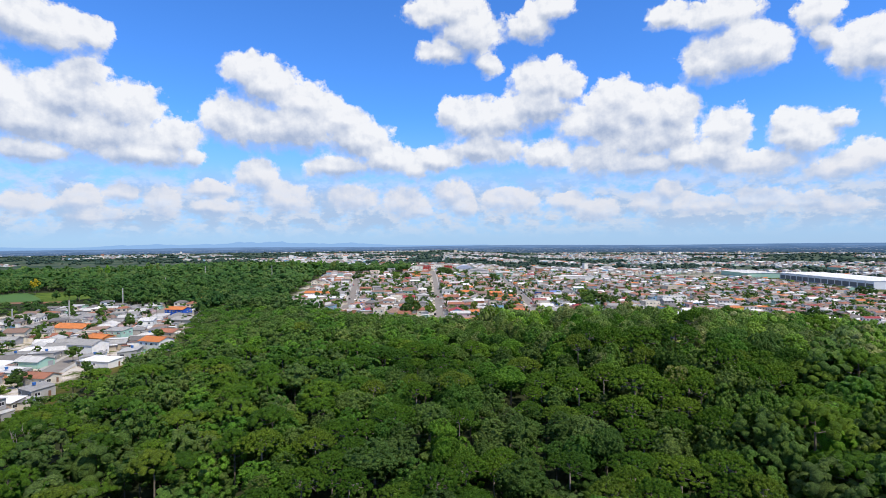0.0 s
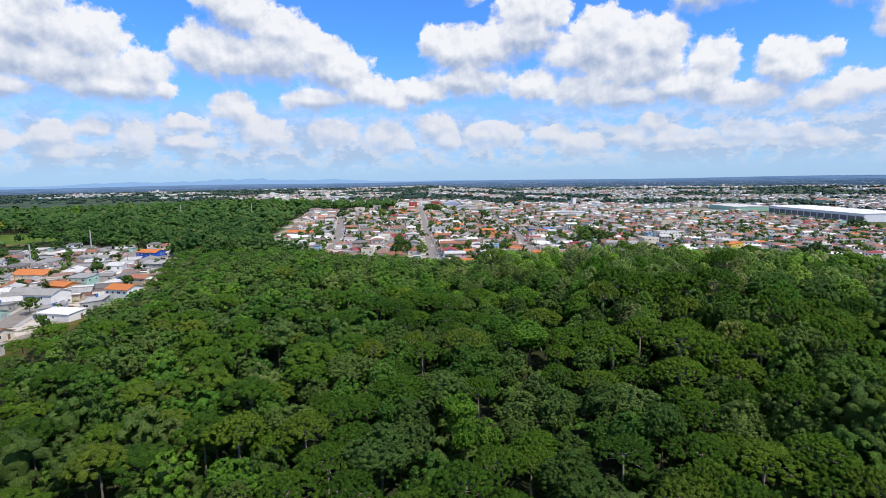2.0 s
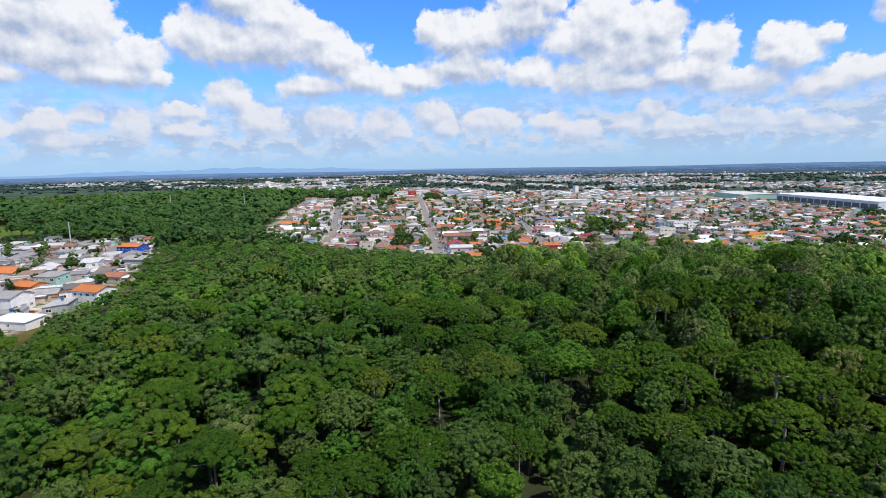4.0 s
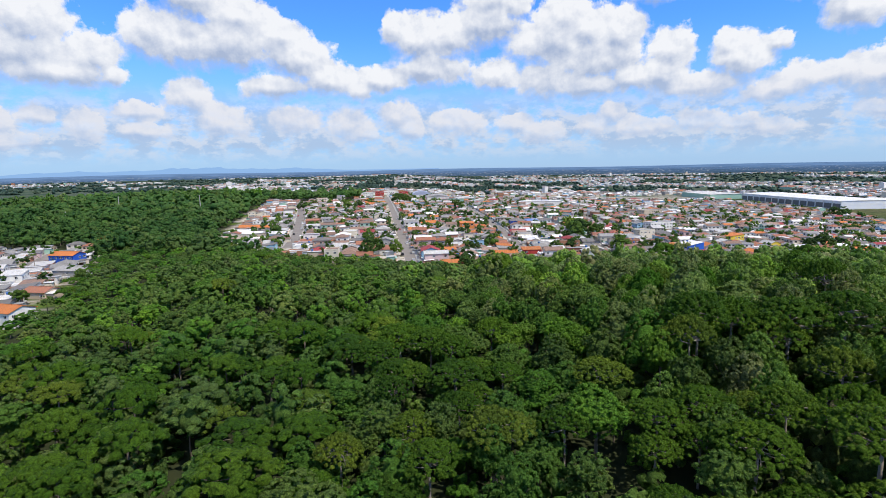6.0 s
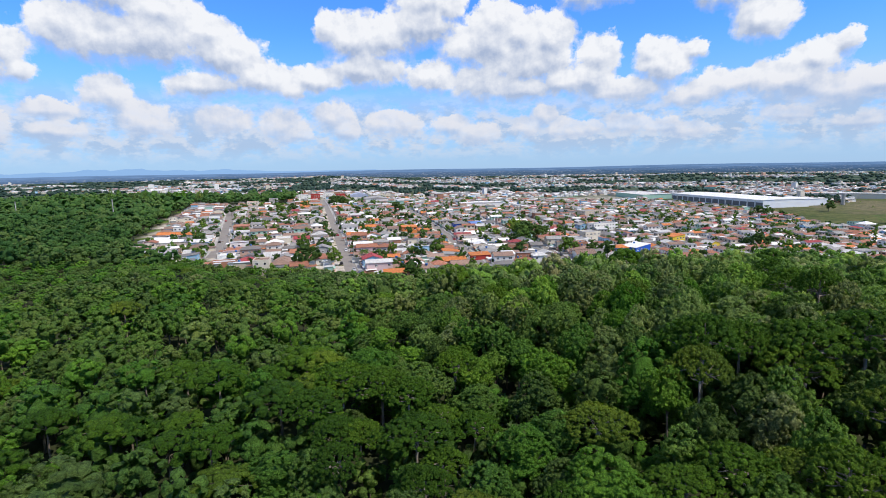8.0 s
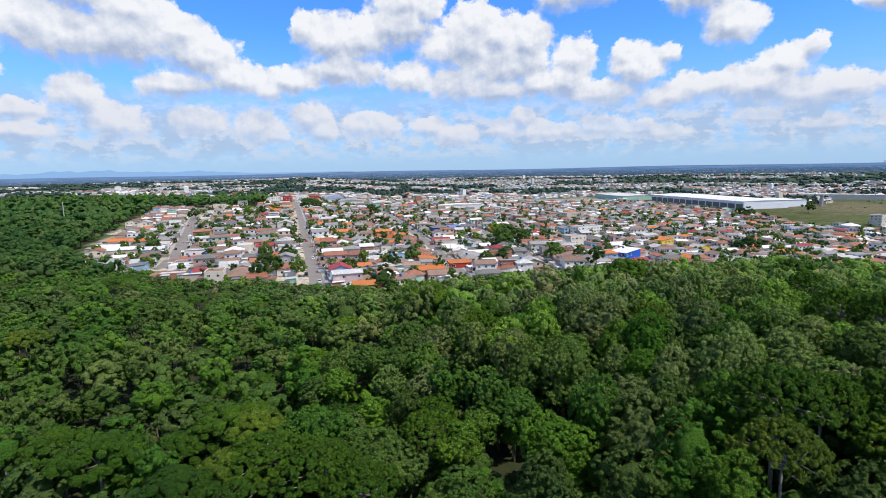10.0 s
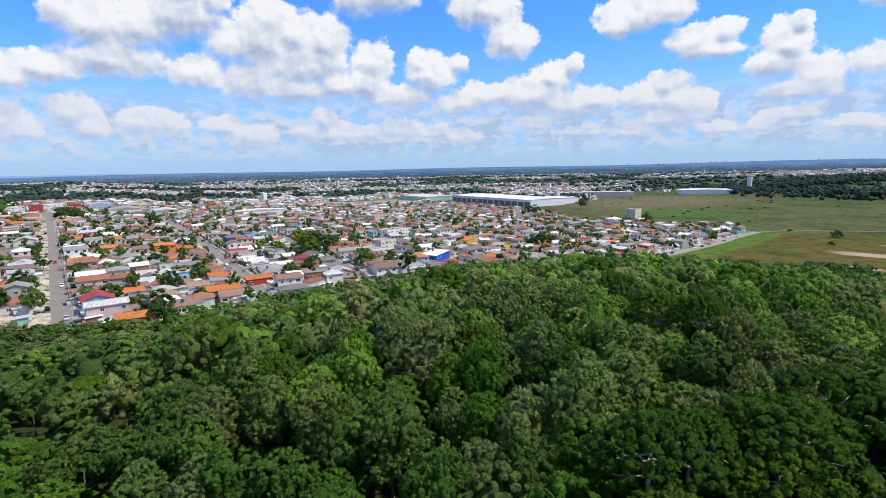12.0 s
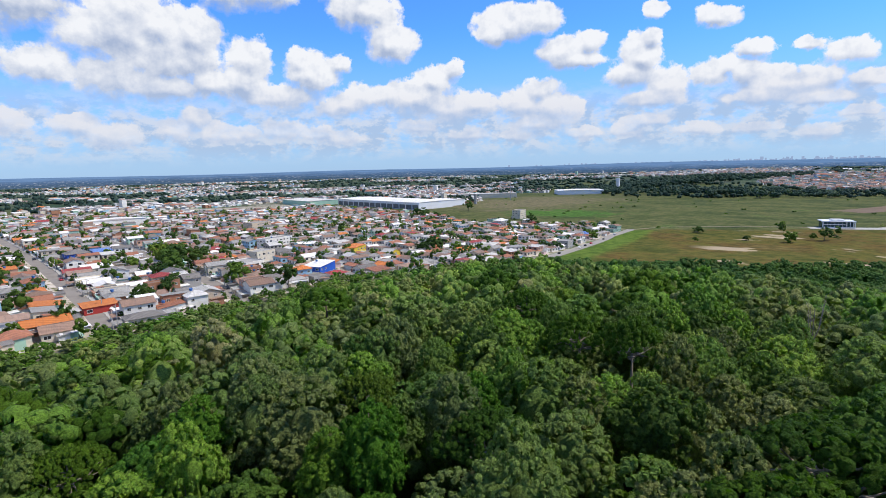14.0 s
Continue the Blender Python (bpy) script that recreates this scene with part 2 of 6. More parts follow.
def roofing(name, colour, pitch=0.25, rough=0.8, spread=0.35, old=(0.10, 0.09, 0.08)):
    """Tiles or corrugated sheet: ribs run down the slope, across the roof's own y; rows cross them."""
    m, k, bsdf = material(name, rough)
    place = k.node("TexCoord", out=3)
    xyz = k.tree.nodes.new("ShaderNodeSeparateXYZ")
    k.put(xyz.inputs[0], place)
    rib = k.math("SINE", k.math("MULTIPLY", xyz.outputs[1], 6.283 / pitch))
    course = k.math("FRACT", k.math("MULTIPLY", xyz.outputs[0], 2.4))
    everywhere = world_place(k)
    stain = k.step(k.noise(everywhere, 0.35, 6.0, 0.7), 0.42, 0.72)
    streak = k.step(k.noise(k.vec("MULTIPLY", place, (0.25, 2.2, 1.0)), 1.0, 4.0, 0.6), 0.45, 0.7)
    toned = k.mix(k.node("ObjectInfo", out=5), tuple(v * (1 - spread * 0.6) for v in colour), tuple(min(v * (1 + spread * 0.6), 0.86) for v in colour))
    c = k.mix(k.math("MULTIPLY", stain, 0.5), toned, k.mix(0.55, old, colour))
    c = k.mix(k.math("MULTIPLY", streak, 0.3), c, old)
    c = k.mix(0.22, c, k.mix(k.math("MULTIPLY_ADD", rib, 0.5, 0.5), (0.35, 0.33, 0.32), (1, 1, 1)), "MULTIPLY")
    k.put(bsdf.inputs["Base Color"], c)
    bump(k, bsdf, k.math("ADD", rib, k.math("MULTIPLY", course, 0.6)), 0.6, 0.04)
    return m


def foliage(name, stops, gloss=0.7):
    """Leaves: one tone a tree, one lightness a leaf."""
    m, k, bsdf = material(name, gloss)
    bsdf.inputs["Specular IOR Level"].default_value = 0.12
    own = k.tree.nodes.new("ShaderNodeAttribute")
    own.attribute_name = "tone"
    tone = k.math("FRACT", k.math("ADD", k.node("ObjectInfo", out=5), own.outputs["Fac"]))
    leaf = k.node("NewGeometry", out=8)
    c = k.ramp(tone, stops)
    c = k.mix(1.0, c, k.mix(leaf, (0.84, 0.86, 0.84), (1.18, 1.15, 1.12)), "MULTIPLY")
    patch = k.noise(world_place(k), 0.22, 3.0, 0.5)
    c = k.mix(0.5, c, k.mix(k.step(patch, 0.35, 0.65), (0.72, 0.80, 0.78), (1.2, 1.12, 0.95)), "MULTIPLY")
    stand = k.noise(world_place(k), 0.025, 3.0, 0.55)
    c = k.mix(0.6, c, k.mix(k.step(stand, 0.36, 0.64), (0.74, 0.83, 0.88), (1.24, 1.16, 1.0)), "MULTIPLY")
    grain = k.noise(world_place(k), 3.6, 5.0, 0.75)
    c = k.mix(1.0, c, k.mix(k.step(grain, 0.34, 0.66), (0.56, 0.57, 0.58), (1.42, 1.40, 1.36)), "MULTIPLY")
    bump(k, bsdf, k.noise(world_place(k), 2.8, 5.0, 0.75), 1.0, 0.7)
    k.put(bsdf.inputs["Base Color"], c)
    thin = k.tree.nodes.new("ShaderNodeBsdfTranslucent")
    k.put(thin.inputs[0], k.mix(1.0, c, (1.0, 1.25, 0.5), "MULTIPLY"))
    both = k.tree.nodes.new("ShaderNodeMixShader")
    both.inputs[0].default_value = 0.3
    k.tree.links.new(bsdf.outputs[0], both.inputs[1])
    k.tree.links.new(thin.outputs[0], both.inputs[2])
    k.tree.links.new(both.outputs[0], k.tree.nodes["Material Output"].inputs[0])
    return m


LEAF_BROAD = foliage("broad_leaves", [(0.0, (0.072, 0.140, 0.026)), (0.2, (0.113, 0.172, 0.046)), (0.42, (0.089, 0.200, 0.030)), (0.6, (0.138, 0.200, 0.057)), (0.78, (0.082, 0.205, 0.026)), (0.92, (0.138, 0.282, 0.030)), (1.0, (0.178, 0.222, 0.084))])
LEAF_PALE = foliage("pale_leaves", [(0.0, (0.127, 0.197, 0.054)), (0.2, (0.202, 0.245, 0.090)), (0.42, (0.159, 0.285, 0.058)), (0.6, (0.249, 0.285, 0.117)), (0.78, (0.148, 0.289, 0.054)), (0.92, (0.246, 0.401, 0.058)), (1.0, (0.316, 0.314, 0.163))])
LEAF_PINE = foliage("pine_needles", [(0.0, (0.048, 0.112, 0.012)), (0.4, (0.070, 0.153, 0.012)), (0.8, (0.100, 0.185, 0.017)), (1.0, (0.130, 0.188, 0.023))])
LEAF_RUST = foliage("rusty_leaves", [(0.0, (0.097, 0.067, 0.022)), (1.0, (0.113, 0.095, 0.029))])
LEAF_LIME = foliage("lime_leaves", [(0.0, (0.085, 0.215, 0.020)), (0.5, (0.115, 0.250, 0.024)), (1.0, (0.140, 0.260, 0.030))])
LEAF_STRAW = foliage("straw_leaves", [(0.0, (0.200, 0.250, 0.070)), (1.0, (0.240, 0.270, 0.090))])
LEAF_BLOOM = foliage("yellow_blossom", [(0.0, (0.50, 0.36, 0.02)), (1.0, (0.58, 0.42, 0.03))])
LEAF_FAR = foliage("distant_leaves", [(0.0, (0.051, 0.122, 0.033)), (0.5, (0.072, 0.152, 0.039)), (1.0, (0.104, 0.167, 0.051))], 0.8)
# Distance haze is put into these leaf colours as extra blue.
LEAF_HAZED = foliage("hazed_grove_leaves", [(0.0, (0.033, 0.066, 0.061)), (0.6, (0.048, 0.086, 0.074)), (1.0, (0.074, 0.112, 0.081))], 0.8)
LEAF_GARDEN = foliage("garden_leaves", [(0.0, (0.048, 0.095, 0.027)), (0.5, (0.069, 0.122, 0.029)), (0.85, (0.098, 0.173, 0.032)), (1.0, (0.144, 0.216, 0.039))])
PINE_BARK = painted("pine_bark", (0.36, 0.31, 0.26), 0.9, 0.5, 1.5)
BARK = painted("bark", (0.20, 0.165, 0.125), 0.9, 0.6, 1.5)
ASPHALT = painted("asphalt", (0.25, 0.222, 0.19), 0.9, 0.4, 0.15)
KERB = painted("pavement_concrete", (0.42, 0.40, 0.36), 0.9, 0.5, 0.3)
GLASS, k, bsdf = material("window_glass", 0.3)
k.put(bsdf.inputs["Base Color"], (0.02, 0.022, 0.025))
WHITE_TRIM = painted("white_trim", (0.72, 0.71, 0.68), 0.6, 0.2)
STEEL = painted("galvanised_steel", (0.36, 0.37, 0.38), 0.5, 0.3)
CONCRETE_POLE = painted("pole_concrete", (0.42, 0.41, 0.38), 0.85, 0.4)
RUBBER = painted("tyre_rubber", (0.03, 0.03, 0.03), 0.8, 0.2)
WOOD = painted("painted_wood", (0.22, 0.12, 0.07), 0.7, 0.4)

WALLS = {
    "white": painted("white_render", (0.810, 0.785, 0.715), 0.8, 0.4, 0.5),
    "cream": painted("cream_render", (0.70, 0.625, 0.49), 0.8, 0.35, 0.5),
    "grey": painted("bare_cement_render", (0.40, 0.385, 0.35), 0.9, 0.5, 0.5),
    "beige": painted("beige_render", (0.572, 0.473, 0.352), 0.85, 0.4, 0.5),
    "salmon": painted("salmon_render", (0.58, 0.36, 0.26), 0.8, 0.35, 0.5),
    "brick": painted("bare_brick", (0.40, 0.20, 0.12), 0.9, 0.5, 1.2),
    "light blue": painted("light_blue_render", (0.32, 0.52, 0.66), 0.75, 0.3, 0.5),
    "blue": painted("bright_blue_render", (0.025, 0.11, 0.50), 0.6, 0.25, 0.5),
    "green": painted("pale_green_render", (0.36, 0.56, 0.44), 0.75, 0.3, 0.5),
    "yellow": painted("yellow_render", (0.68, 0.50, 0.06), 0.75, 0.25, 0.5),
    "pink": painted("pale_pink_render", (0.660, 0.484, 0.462), 0.8, 0.3, 0.5),
    "red": painted("red_render", (0.42, 0.05, 0.04), 0.7, 0.25, 0.5),
    "orange": painted("orange_render", (0.62, 0.22, 0.06), 0.75, 0.25, 0.5),
    "purple": painted("lilac_render", (0.28, 0.24, 0.50), 0.75, 0.25, 0.5),
}
ROOFS = {
    "grey fibre-cement": roofing("grey_corrugated_sheet", (0.31, 0.297, 0.27), 0.36),
    "dark grey sheet": roofing("dark_corrugated_sheet", (0.185, 0.172, 0.155), 0.36),
    "pale grey sheet": roofing("pale_corrugated_sheet", (0.56, 0.54, 0.495), 0.36, spread=0.3),
    "white metal": roofing("white_metal_sheet", (0.806, 0.770, 0.702), 0.5, 0.45, 0.1, (0.477, 0.471, 0.454)),
    "terracotta tile": roofing("terracotta_tiles", (0.36, 0.145, 0.08), 0.26),
    "orange tile": roofing("new_orange_tiles", (0.58, 0.19, 0.05), 0.26, spread=0.2, old=(0.25, 0.10, 0.05)),
    "brown tile": roofing("weathered_brown_tiles", (0.27, 0.17, 0.12), 0.26),
    "pinkish tile": roofing("faded_pink_tiles", (0.38, 0.25, 0.18), 0.26),
    "red tile": roofing("dark_red_tiles", (0.33, 0.05, 0.05), 0.26),
    "blue metal": roofing("blue_metal_sheet", (0.12, 0.22, 0.50), 0.5, 0.4, 0.2),
}

# ---- the lie of the land ----


def smooth(a, b, v):
    u = np.clip((np.asarray(v, float) - a) / (b - a), 0, 1)
    return u * u * (3 - 2 * u)


def land(x, y):
    """Height of the ground."""
    x, y = np.asarray(x, float), np.asarray(y, float)
    z = np.interp(x, [-5000, -400, -150, -20, 150, 300, 520, 5000], [-8, -6, -4, 0, -9, -17, -26, -26])
    z = z + 12 * np.exp(-(((x - 110) / 110) ** 2) - ((y - 190) / 90) ** 2)
    z = z + 13 * np.exp(-(((x + 360) / 200) ** 2) - ((y - 900) / 260) ** 2)
    r = np.hypot(x, y - 100)
    z = z + 5 * np.clip((r - 2600) / 2200, 0, 1)
    east = smooth(1500, 2400, x * 0.8 + y * 0.45) * smooth(900, 400, np.abs(y - 700))
    return z + 16 * east


def ground_z(x, y):
    return float(land(x, y))


EDGE_X = [-330, -260, -210, -160, -140, -112, -95, -62, -45, -3, 20, 65, 128, 180, 230, 290, 340, 420, 540, 610]
EDGE_Y = [160, 170, 190, 210, 290, 432, 438, 392, 380, 356, 348, 364, 384, 398, 398, 388, 372, 392, 412, 430]


def village_front(x):
    """The near edge of the town beyond the wood."""
    return np.interp(x, EDGE_X, EDGE_Y)


def in_town(x, y):
    x, y = np.asarray(x, float), np.asarray(y, float)
    right = np.interp(y, [380, 430, 560, 640, 700, 800, 1100], [560, 610, 590, 560, 600, 640, 660])
    left = np.interp(y, [380, 440, 500, 560, 700, 900], [-60, -112, -146, -156, -178, -195])
    return (x > left) & (x < right) & (y > village_front(x)) & (y < 1180 + 0.2 * x) & ((x > -24) | (y < 928))


def in_west_town(x, y):
    """The part of the town west of the wood."""
    x, y = np.asarray(x, float), np.asarray(y, float)
    right = np.interp(y, [150, 200, 240, 290, 340, 400, 460, 490], [-140, -150, -152, -156, -174, -190, -205, -240])
    left = np.interp(y, [150, 300, 400, 490], [-420, -420, -400, -330])
    return (x > left) & (x < right) & (y > 150) & (y < 490)


def in_wood(x, y):
    """The wood under the flight."""
    x, y = np.asarray(x, float), np.asarray(y, float)
    left = np.interp(y, [-60, 110, 150, 200, 240, 290, 340, 400, 460], [-150, -122, -126, -140, -142, -146, -164, -184, -204])
    right = np.interp(y, [-60, 80, 180, 240, 300, 365], [640, 560, 448, 385, 350, 330])
    front = np.where(x > -112, village_front(x) - 3, 446)
    return (x > left) & (x < right) & (y < front) & ~in_west_town(x, y)


def in_west_wood(x, y):
    x, y = np.asarray(x, float), np.asarray(y, float)
    right = np.interp(y, [400, 440, 500, 560, 700, 900, 935, 965, 1150, 1300, 1600], [-66, -114, -150, -160, -181, -198, -170, -66, -62, -200, -420])
    clearing = ((x + 450) / 78) ** 2 + ((y - 582) / 56) ** 2 < 1
    return (x < right) & (x > -1300) & (y > 425) & (y < 1700) & ~in_west_town(x, y) & ~clearing & ~in_town(x, y)


def from_arrays(name, verts, faces, mats, index=None, tone=None, shade=False):
    """A mesh from numpy arrays: faces all of one size."""
    me = bpy.data.meshes.new(name)
    n, size = faces.shape
    me.vertices.add(len(verts))
    me.vertices.foreach_set("co", np.ascontiguousarray(verts, np.float32).ravel())
    me.loops.add(n * size)
    me.loops.foreach_set("vertex_index", np.ascontiguousarray(faces, np.int32).ravel())
    me.polygons.add(n)
    me.polygons.foreach_set("loop_start", np.arange(0, n * size, size, dtype=np.int32))
    if index is not None:
        me.polygons.foreach_set("material_index", np.ascontiguousarray(index, np.int32))
    if shade:
        me.polygons.foreach_set("use_smooth", np.ones(n, bool))
    for m in mats:
        me.materials.append(m)
    if tone is not None:
        a = me.attributes.new("tone", "FLOAT", "FACE")
        a.data.foreach_set("value", np.ascontiguousarray(tone, np.float32))
    me.update(calc_edges=True)
    return me


def part(name, bm, mat, parent, label=""):
    """Links a bmesh as one mesh under a thing."""
    me = bpy.data.meshes.new(name)
    bm.to_mesh(me)
    bm.free()
    for m in mat if isinstance(mat, (list, tuple)) else (mat,):
        me.materials.append(m)
    ob = new(name, me)
    ob.parent = parent
    return tagged(ob, label)


def slab(bm, x0, y0, z0, x1, y1, z1, mat=0, m=None):
    """Adds a box to a bmesh."""
    made = bmesh.ops.create_cube(bm, size=1, matrix=Matrix.Translation(((x0 + x1) / 2, (y0 + y1) / 2, (z0 + z1) / 2)) @ Matrix.Diagonal((x1 - x0, y1 - y0, z1 - z0, 1)))
    for f in {f for v in made["verts"] for f in v.link_faces}:
        f.material_index = mat
    if m is not None:
        bmesh.ops.transform(bm, matrix=m, verts=made["verts"])
    return made["verts"]


# ---- ground ----


def ground_material():
    m, k, bsdf = material("ground_cover", 0.95)
    bsdf.inputs["Specular IOR Level"].default_value = 0.05
    place = world_place(k)

    def weight(name):
        n = k.tree.nodes.new("ShaderNodeAttribute")
        n.attribute_name = name
        return n.outputs["Fac"]

    fine, broad, wide = k.noise(place, 0.35, 6.0, 0.65), k.noise(place, 0.06, 5.0, 0.6), k.noise(place, 0.006, 6.0, 0.6)
    litter = k.mix(fine, (0.020, 0.028, 0.012), (0.045, 0.050, 0.022))
    xyz = k.tree.nodes.new("ShaderNodeSeparateXYZ")
    k.put(xyz.inputs[0], place)
    east, north = xyz.outputs[0], xyz.outputs[1]
    streaks = k.noise(k.vec("MULTIPLY", place, (0.8, 0.45, 1.0)), 0.03, 8.0, 0.68)
    lush = k.ramp(streaks, [(0.34, (0.044, 0.060, 0.022)), (0.43, (0.066, 0.082, 0.028)), (0.50, (0.085, 0.100, 0.034)), (0.57, (0.112, 0.112, 0.046)), (0.66, (0.078, 0.118, 0.030))])
    dry = k.ramp(streaks, [(0.34, (0.048, 0.062, 0.012)), (0.43, (0.085, 0.086, 0.018)), (0.50, (0.112, 0.098, 0.023)), (0.57, (0.105, 0.070, 0.020)), (0.66, (0.135, 0.106, 0.036))])
    # past the earth path the grass is long and green, this side of it grazed and dry
    beyond = k.math("ADD", k.math("MULTIPLY", k.math("SUBTRACT", east, 598.0), 0.84), k.math("MULTIPLY", k.math("SUBTRACT", north, 418.0), 0.54))
    grass = k.mix(k.step(k.math("MULTIPLY_ADD", k.math("SUBTRACT", broad, 0.5), 60.0, beyond), -14.0, 10.0), dry, lush)
    # fresh grass along the town's edge road
    verge = k.math("ADD", k.math("SUBTRACT", north, 372.0), k.math("MULTIPLY", k.math("SUBTRACT", east, 343.0), -0.19))
    verge = k.math("MULTIPLY_ADD", k.math("SUBTRACT", fine, 0.5), 14.0, verge)
    grass = k.mix(k.math("MULTIPLY", k.step(verge, -34.0, -22.0), k.step(beyond, 4.0, -10.0)), grass, k.mix(fine, (0.070, 0.115, 0.016), (0.115, 0.170, 0.030)))
    # rank growth in the wet hollow behind the houses
    hollow = k.vec("LENGTH", k.vec("MULTIPLY", k.vec("SUBTRACT", place, (745.0, 590.0, 0.0)), (0.016, 0.011, 0.0)), out=1)
    grass = k.mix(k.step(k.math("MULTIPLY_ADD", k.math("SUBTRACT", broad, 0.5), 2.2, hollow), 1.1, 0.6), grass, k.mix(fine, (0.045, 0.105, 0.020), (0.085, 0.165, 0.030)))
    # dry sandy ground towards the sheds
    sandy = k.vec("LENGTH", k.vec("MULTIPLY", k.vec("SUBTRACT", place, (930.0, 760.0, 0.0)), (0.0045, 0.0065, 0.0)), out=1)
    grass = k.mix(k.math("MULTIPLY", k.step(k.math("MULTIPLY_ADD", k.math("SUBTRACT", streaks, 0.5), 3.0, sandy), 1.1, 0.5), 0.75), grass, k.mix(fine, (0.115, 0.095, 0.050), (0.235, 0.195, 0.125)))
    tussock = k.noise(place, 0.11, 6.0, 0.7)
    grass = k.mix(0.8, grass, k.mix(k.step(tussock, 0.36, 0.62), (0.55, 0.66, 0.60), (1.22, 1.16, 1.1)), "MULTIPLY")
    bare = k.noise(k.vec("MULTIPLY", place, (0.85, 0.4, 1.0)), 0.03, 4.0, 0.55)
    bare = k.math("MULTIPLY", k.step(bare, 0.61, 0.64), k.math("MULTIPLY", k.step(beyond, 6.0, -20.0), k.step(north, 330.0, 300.0)))
    grass = k.mix(bare, grass, (0.36, 0.29, 0.19))
    grass = k.mix(0.45, grass, k.mix(fine, (0.35, 0.35, 0.35), (1.25, 1.25, 1.25)), "MULTIPLY")
    yard = k.ramp(k.noise(place, 0.16, 5.0, 0.7), [(0.36, (0.056, 0.094, 0.022)), (0.43, (0.134, 0.132, 0.054)), (0.48, (0.426, 0.363, 0.281)), (0.62, (0.582, 0.528, 0.454)), (0.75, (0.448, 0.297, 0.184))])
    yard = k.mix(0.3, yard, k.mix(fine, (0.4, 0.4, 0.4), (1.1, 1.1, 1.1)), "MULTIPLY")
    # The far ground's greens carry a blue haze tint in their colour.
    farland = k.ramp(wide, [(0.36, (0.022, 0.048, 0.027)), (0.46, (0.038, 0.066, 0.037)), (0.54, (0.083, 0.098, 0.062)), (0.60, (0.038, 0.064, 0.037)), (0.70, (0.128, 0.128, 0.112))])
    c = k.mix(weight("yard"), litter, yard)
    c = k.mix(weight("grass"), c, grass)
    c = k.mix(weight("far"), c, farland)
    k.put(bsdf.inputs["Base Color"], c)
    bump(k, bsdf, fine, 0.6, 0.4)
    return m


def spread(low, high, core_low, core_high, step, grow=1.16):
    """Grid lines: even in the core, wider and wider outside it."""
    inner = list(np.arange(core_low, core_high + 0.1, step))
    out, d, v = [], step, core_low
    while v > low:
        d *= grow
        v -= d
        out.append(max(v, low))
    right, d, v = [], step, core_high
    while v < high:
        d *= grow
        v += d
        right.append(min(v, high))
    return np.array(out[::-1] + inner + right)


gx, gy = spread(-4960, 4960, -420, 900, 10), spread(-3000, 4960, -80, 1000, 10)
X, Y = np.meshgrid(gx, gy)
i = np.arange(X.size).reshape(X.shape)
quads = np.stack([i[:-1, :-1], i[:-1, 1:], i[1:, 1:], i[1:, :-1]], -1).reshape(-1, 4)
me = from_arrays("ground", np.stack([X, Y, land(X, Y)], -1).reshape(-1, 3), quads, [ground_material()], shade=True)
R = np.hypot(X, Y - 100)
town = (in_town(X, Y) | in_west_town(X, Y)).astype(float)
meadow = (~in_wood(X, Y) & ~in_west_wood(X, Y) & (town < 0.5)).astype(float)
far = smooth(1100, 1500, R) * np.where((X > 560) & (Y < 1100) & (X < 1750), 0.15, 1.0)
west = (X < -100) & (Y > 1000)
meadow, far = np.where(west, 0.0, meadow), np.where(west, 1.0, far)
for name, values in (("yard", town), ("grass", meadow), ("far", far)):
    a = me.attributes.new(name, "FLOAT", "POINT")
    a.data.foreach_set("value", values.astype(np.float32).ravel())
tagged(new("ground", me), "rolling ground of grass, bare earth and town plots", "ground", kind="structure")

# ---- trees ----
ICO_V = np.array([(0, 0, 1)] + [(math.cos(a) * 0.894, math.sin(a) * 0.894, 0.447) for a in np.arange(5) * 1.2566] + [(math.cos(a) * 0.894, math.sin(a) * 0.894, -0.447) for a in np.arange(5) * 1.2566 + 0.6283] + [(0, 0, -1)])
ICO_F = np.array([(0, 1 + j, 1 + (j + 1) % 5) for j in range(5)] + [(11, 6 + (j + 1) % 5, 6 + j) for j in range(5)] + [f for j in range(5) for f in ((1 + j, 6 + j, 1 + (j + 1) % 5), (6 + j, 6 + (j + 1) % 5, 1 + (j + 1) % 5))])


def limb(points, radii, sides=5):
    """A tapered bough through the points."""
    points = np.asarray(points, float)
    vs, fs = [], []
    for j, (p, r) in enumerate(zip(points, radii)):
        d = points[min(j + 1, len(points) - 1)] - points[max(j - 1, 0)]
        d /= np.linalg.norm(d) + 1e-9
        a = np.cross(d, (0.3, 0.9, 0.1))
        a /= np.linalg.norm(a)
        b = np.cross(d, a)
        for s in range(sides):
            w = 2 * math.pi * s / sides
            vs.append(p + (a * math.cos(w) + b * math.sin(w)) * r)
        if j:
            o = (j - 1) * sides
            for s in range(sides):
                u = (s + 1) % sides
                fs += [(o + s, o + u, o + sides + u), (o + s, o + sides + u, o + sides + s)]
    return np.array(vs), np.array(fs)


def join(pieces):
    at, vs, fs = 0, [], []
    for v, f in pieces:
        vs.append(v), fs.append(f + at)
        at += len(v)
    return np.concatenate(vs), np.concatenate(fs)


def ball(level):
    """Unit ball of triangles as arrays."""
    bm = bmesh.new()
    bmesh.ops.create_icosphere(bm, subdivisions=level, radius=1)
    bm.verts.index_update()
    v, f = np.array([p.co[:] for p in bm.verts]), np.array([[p.index for p in q.verts] for q in bm.faces])
    bm.free()
    return v, f


BALLS = {level: ball(level) for level in (1, 2)}


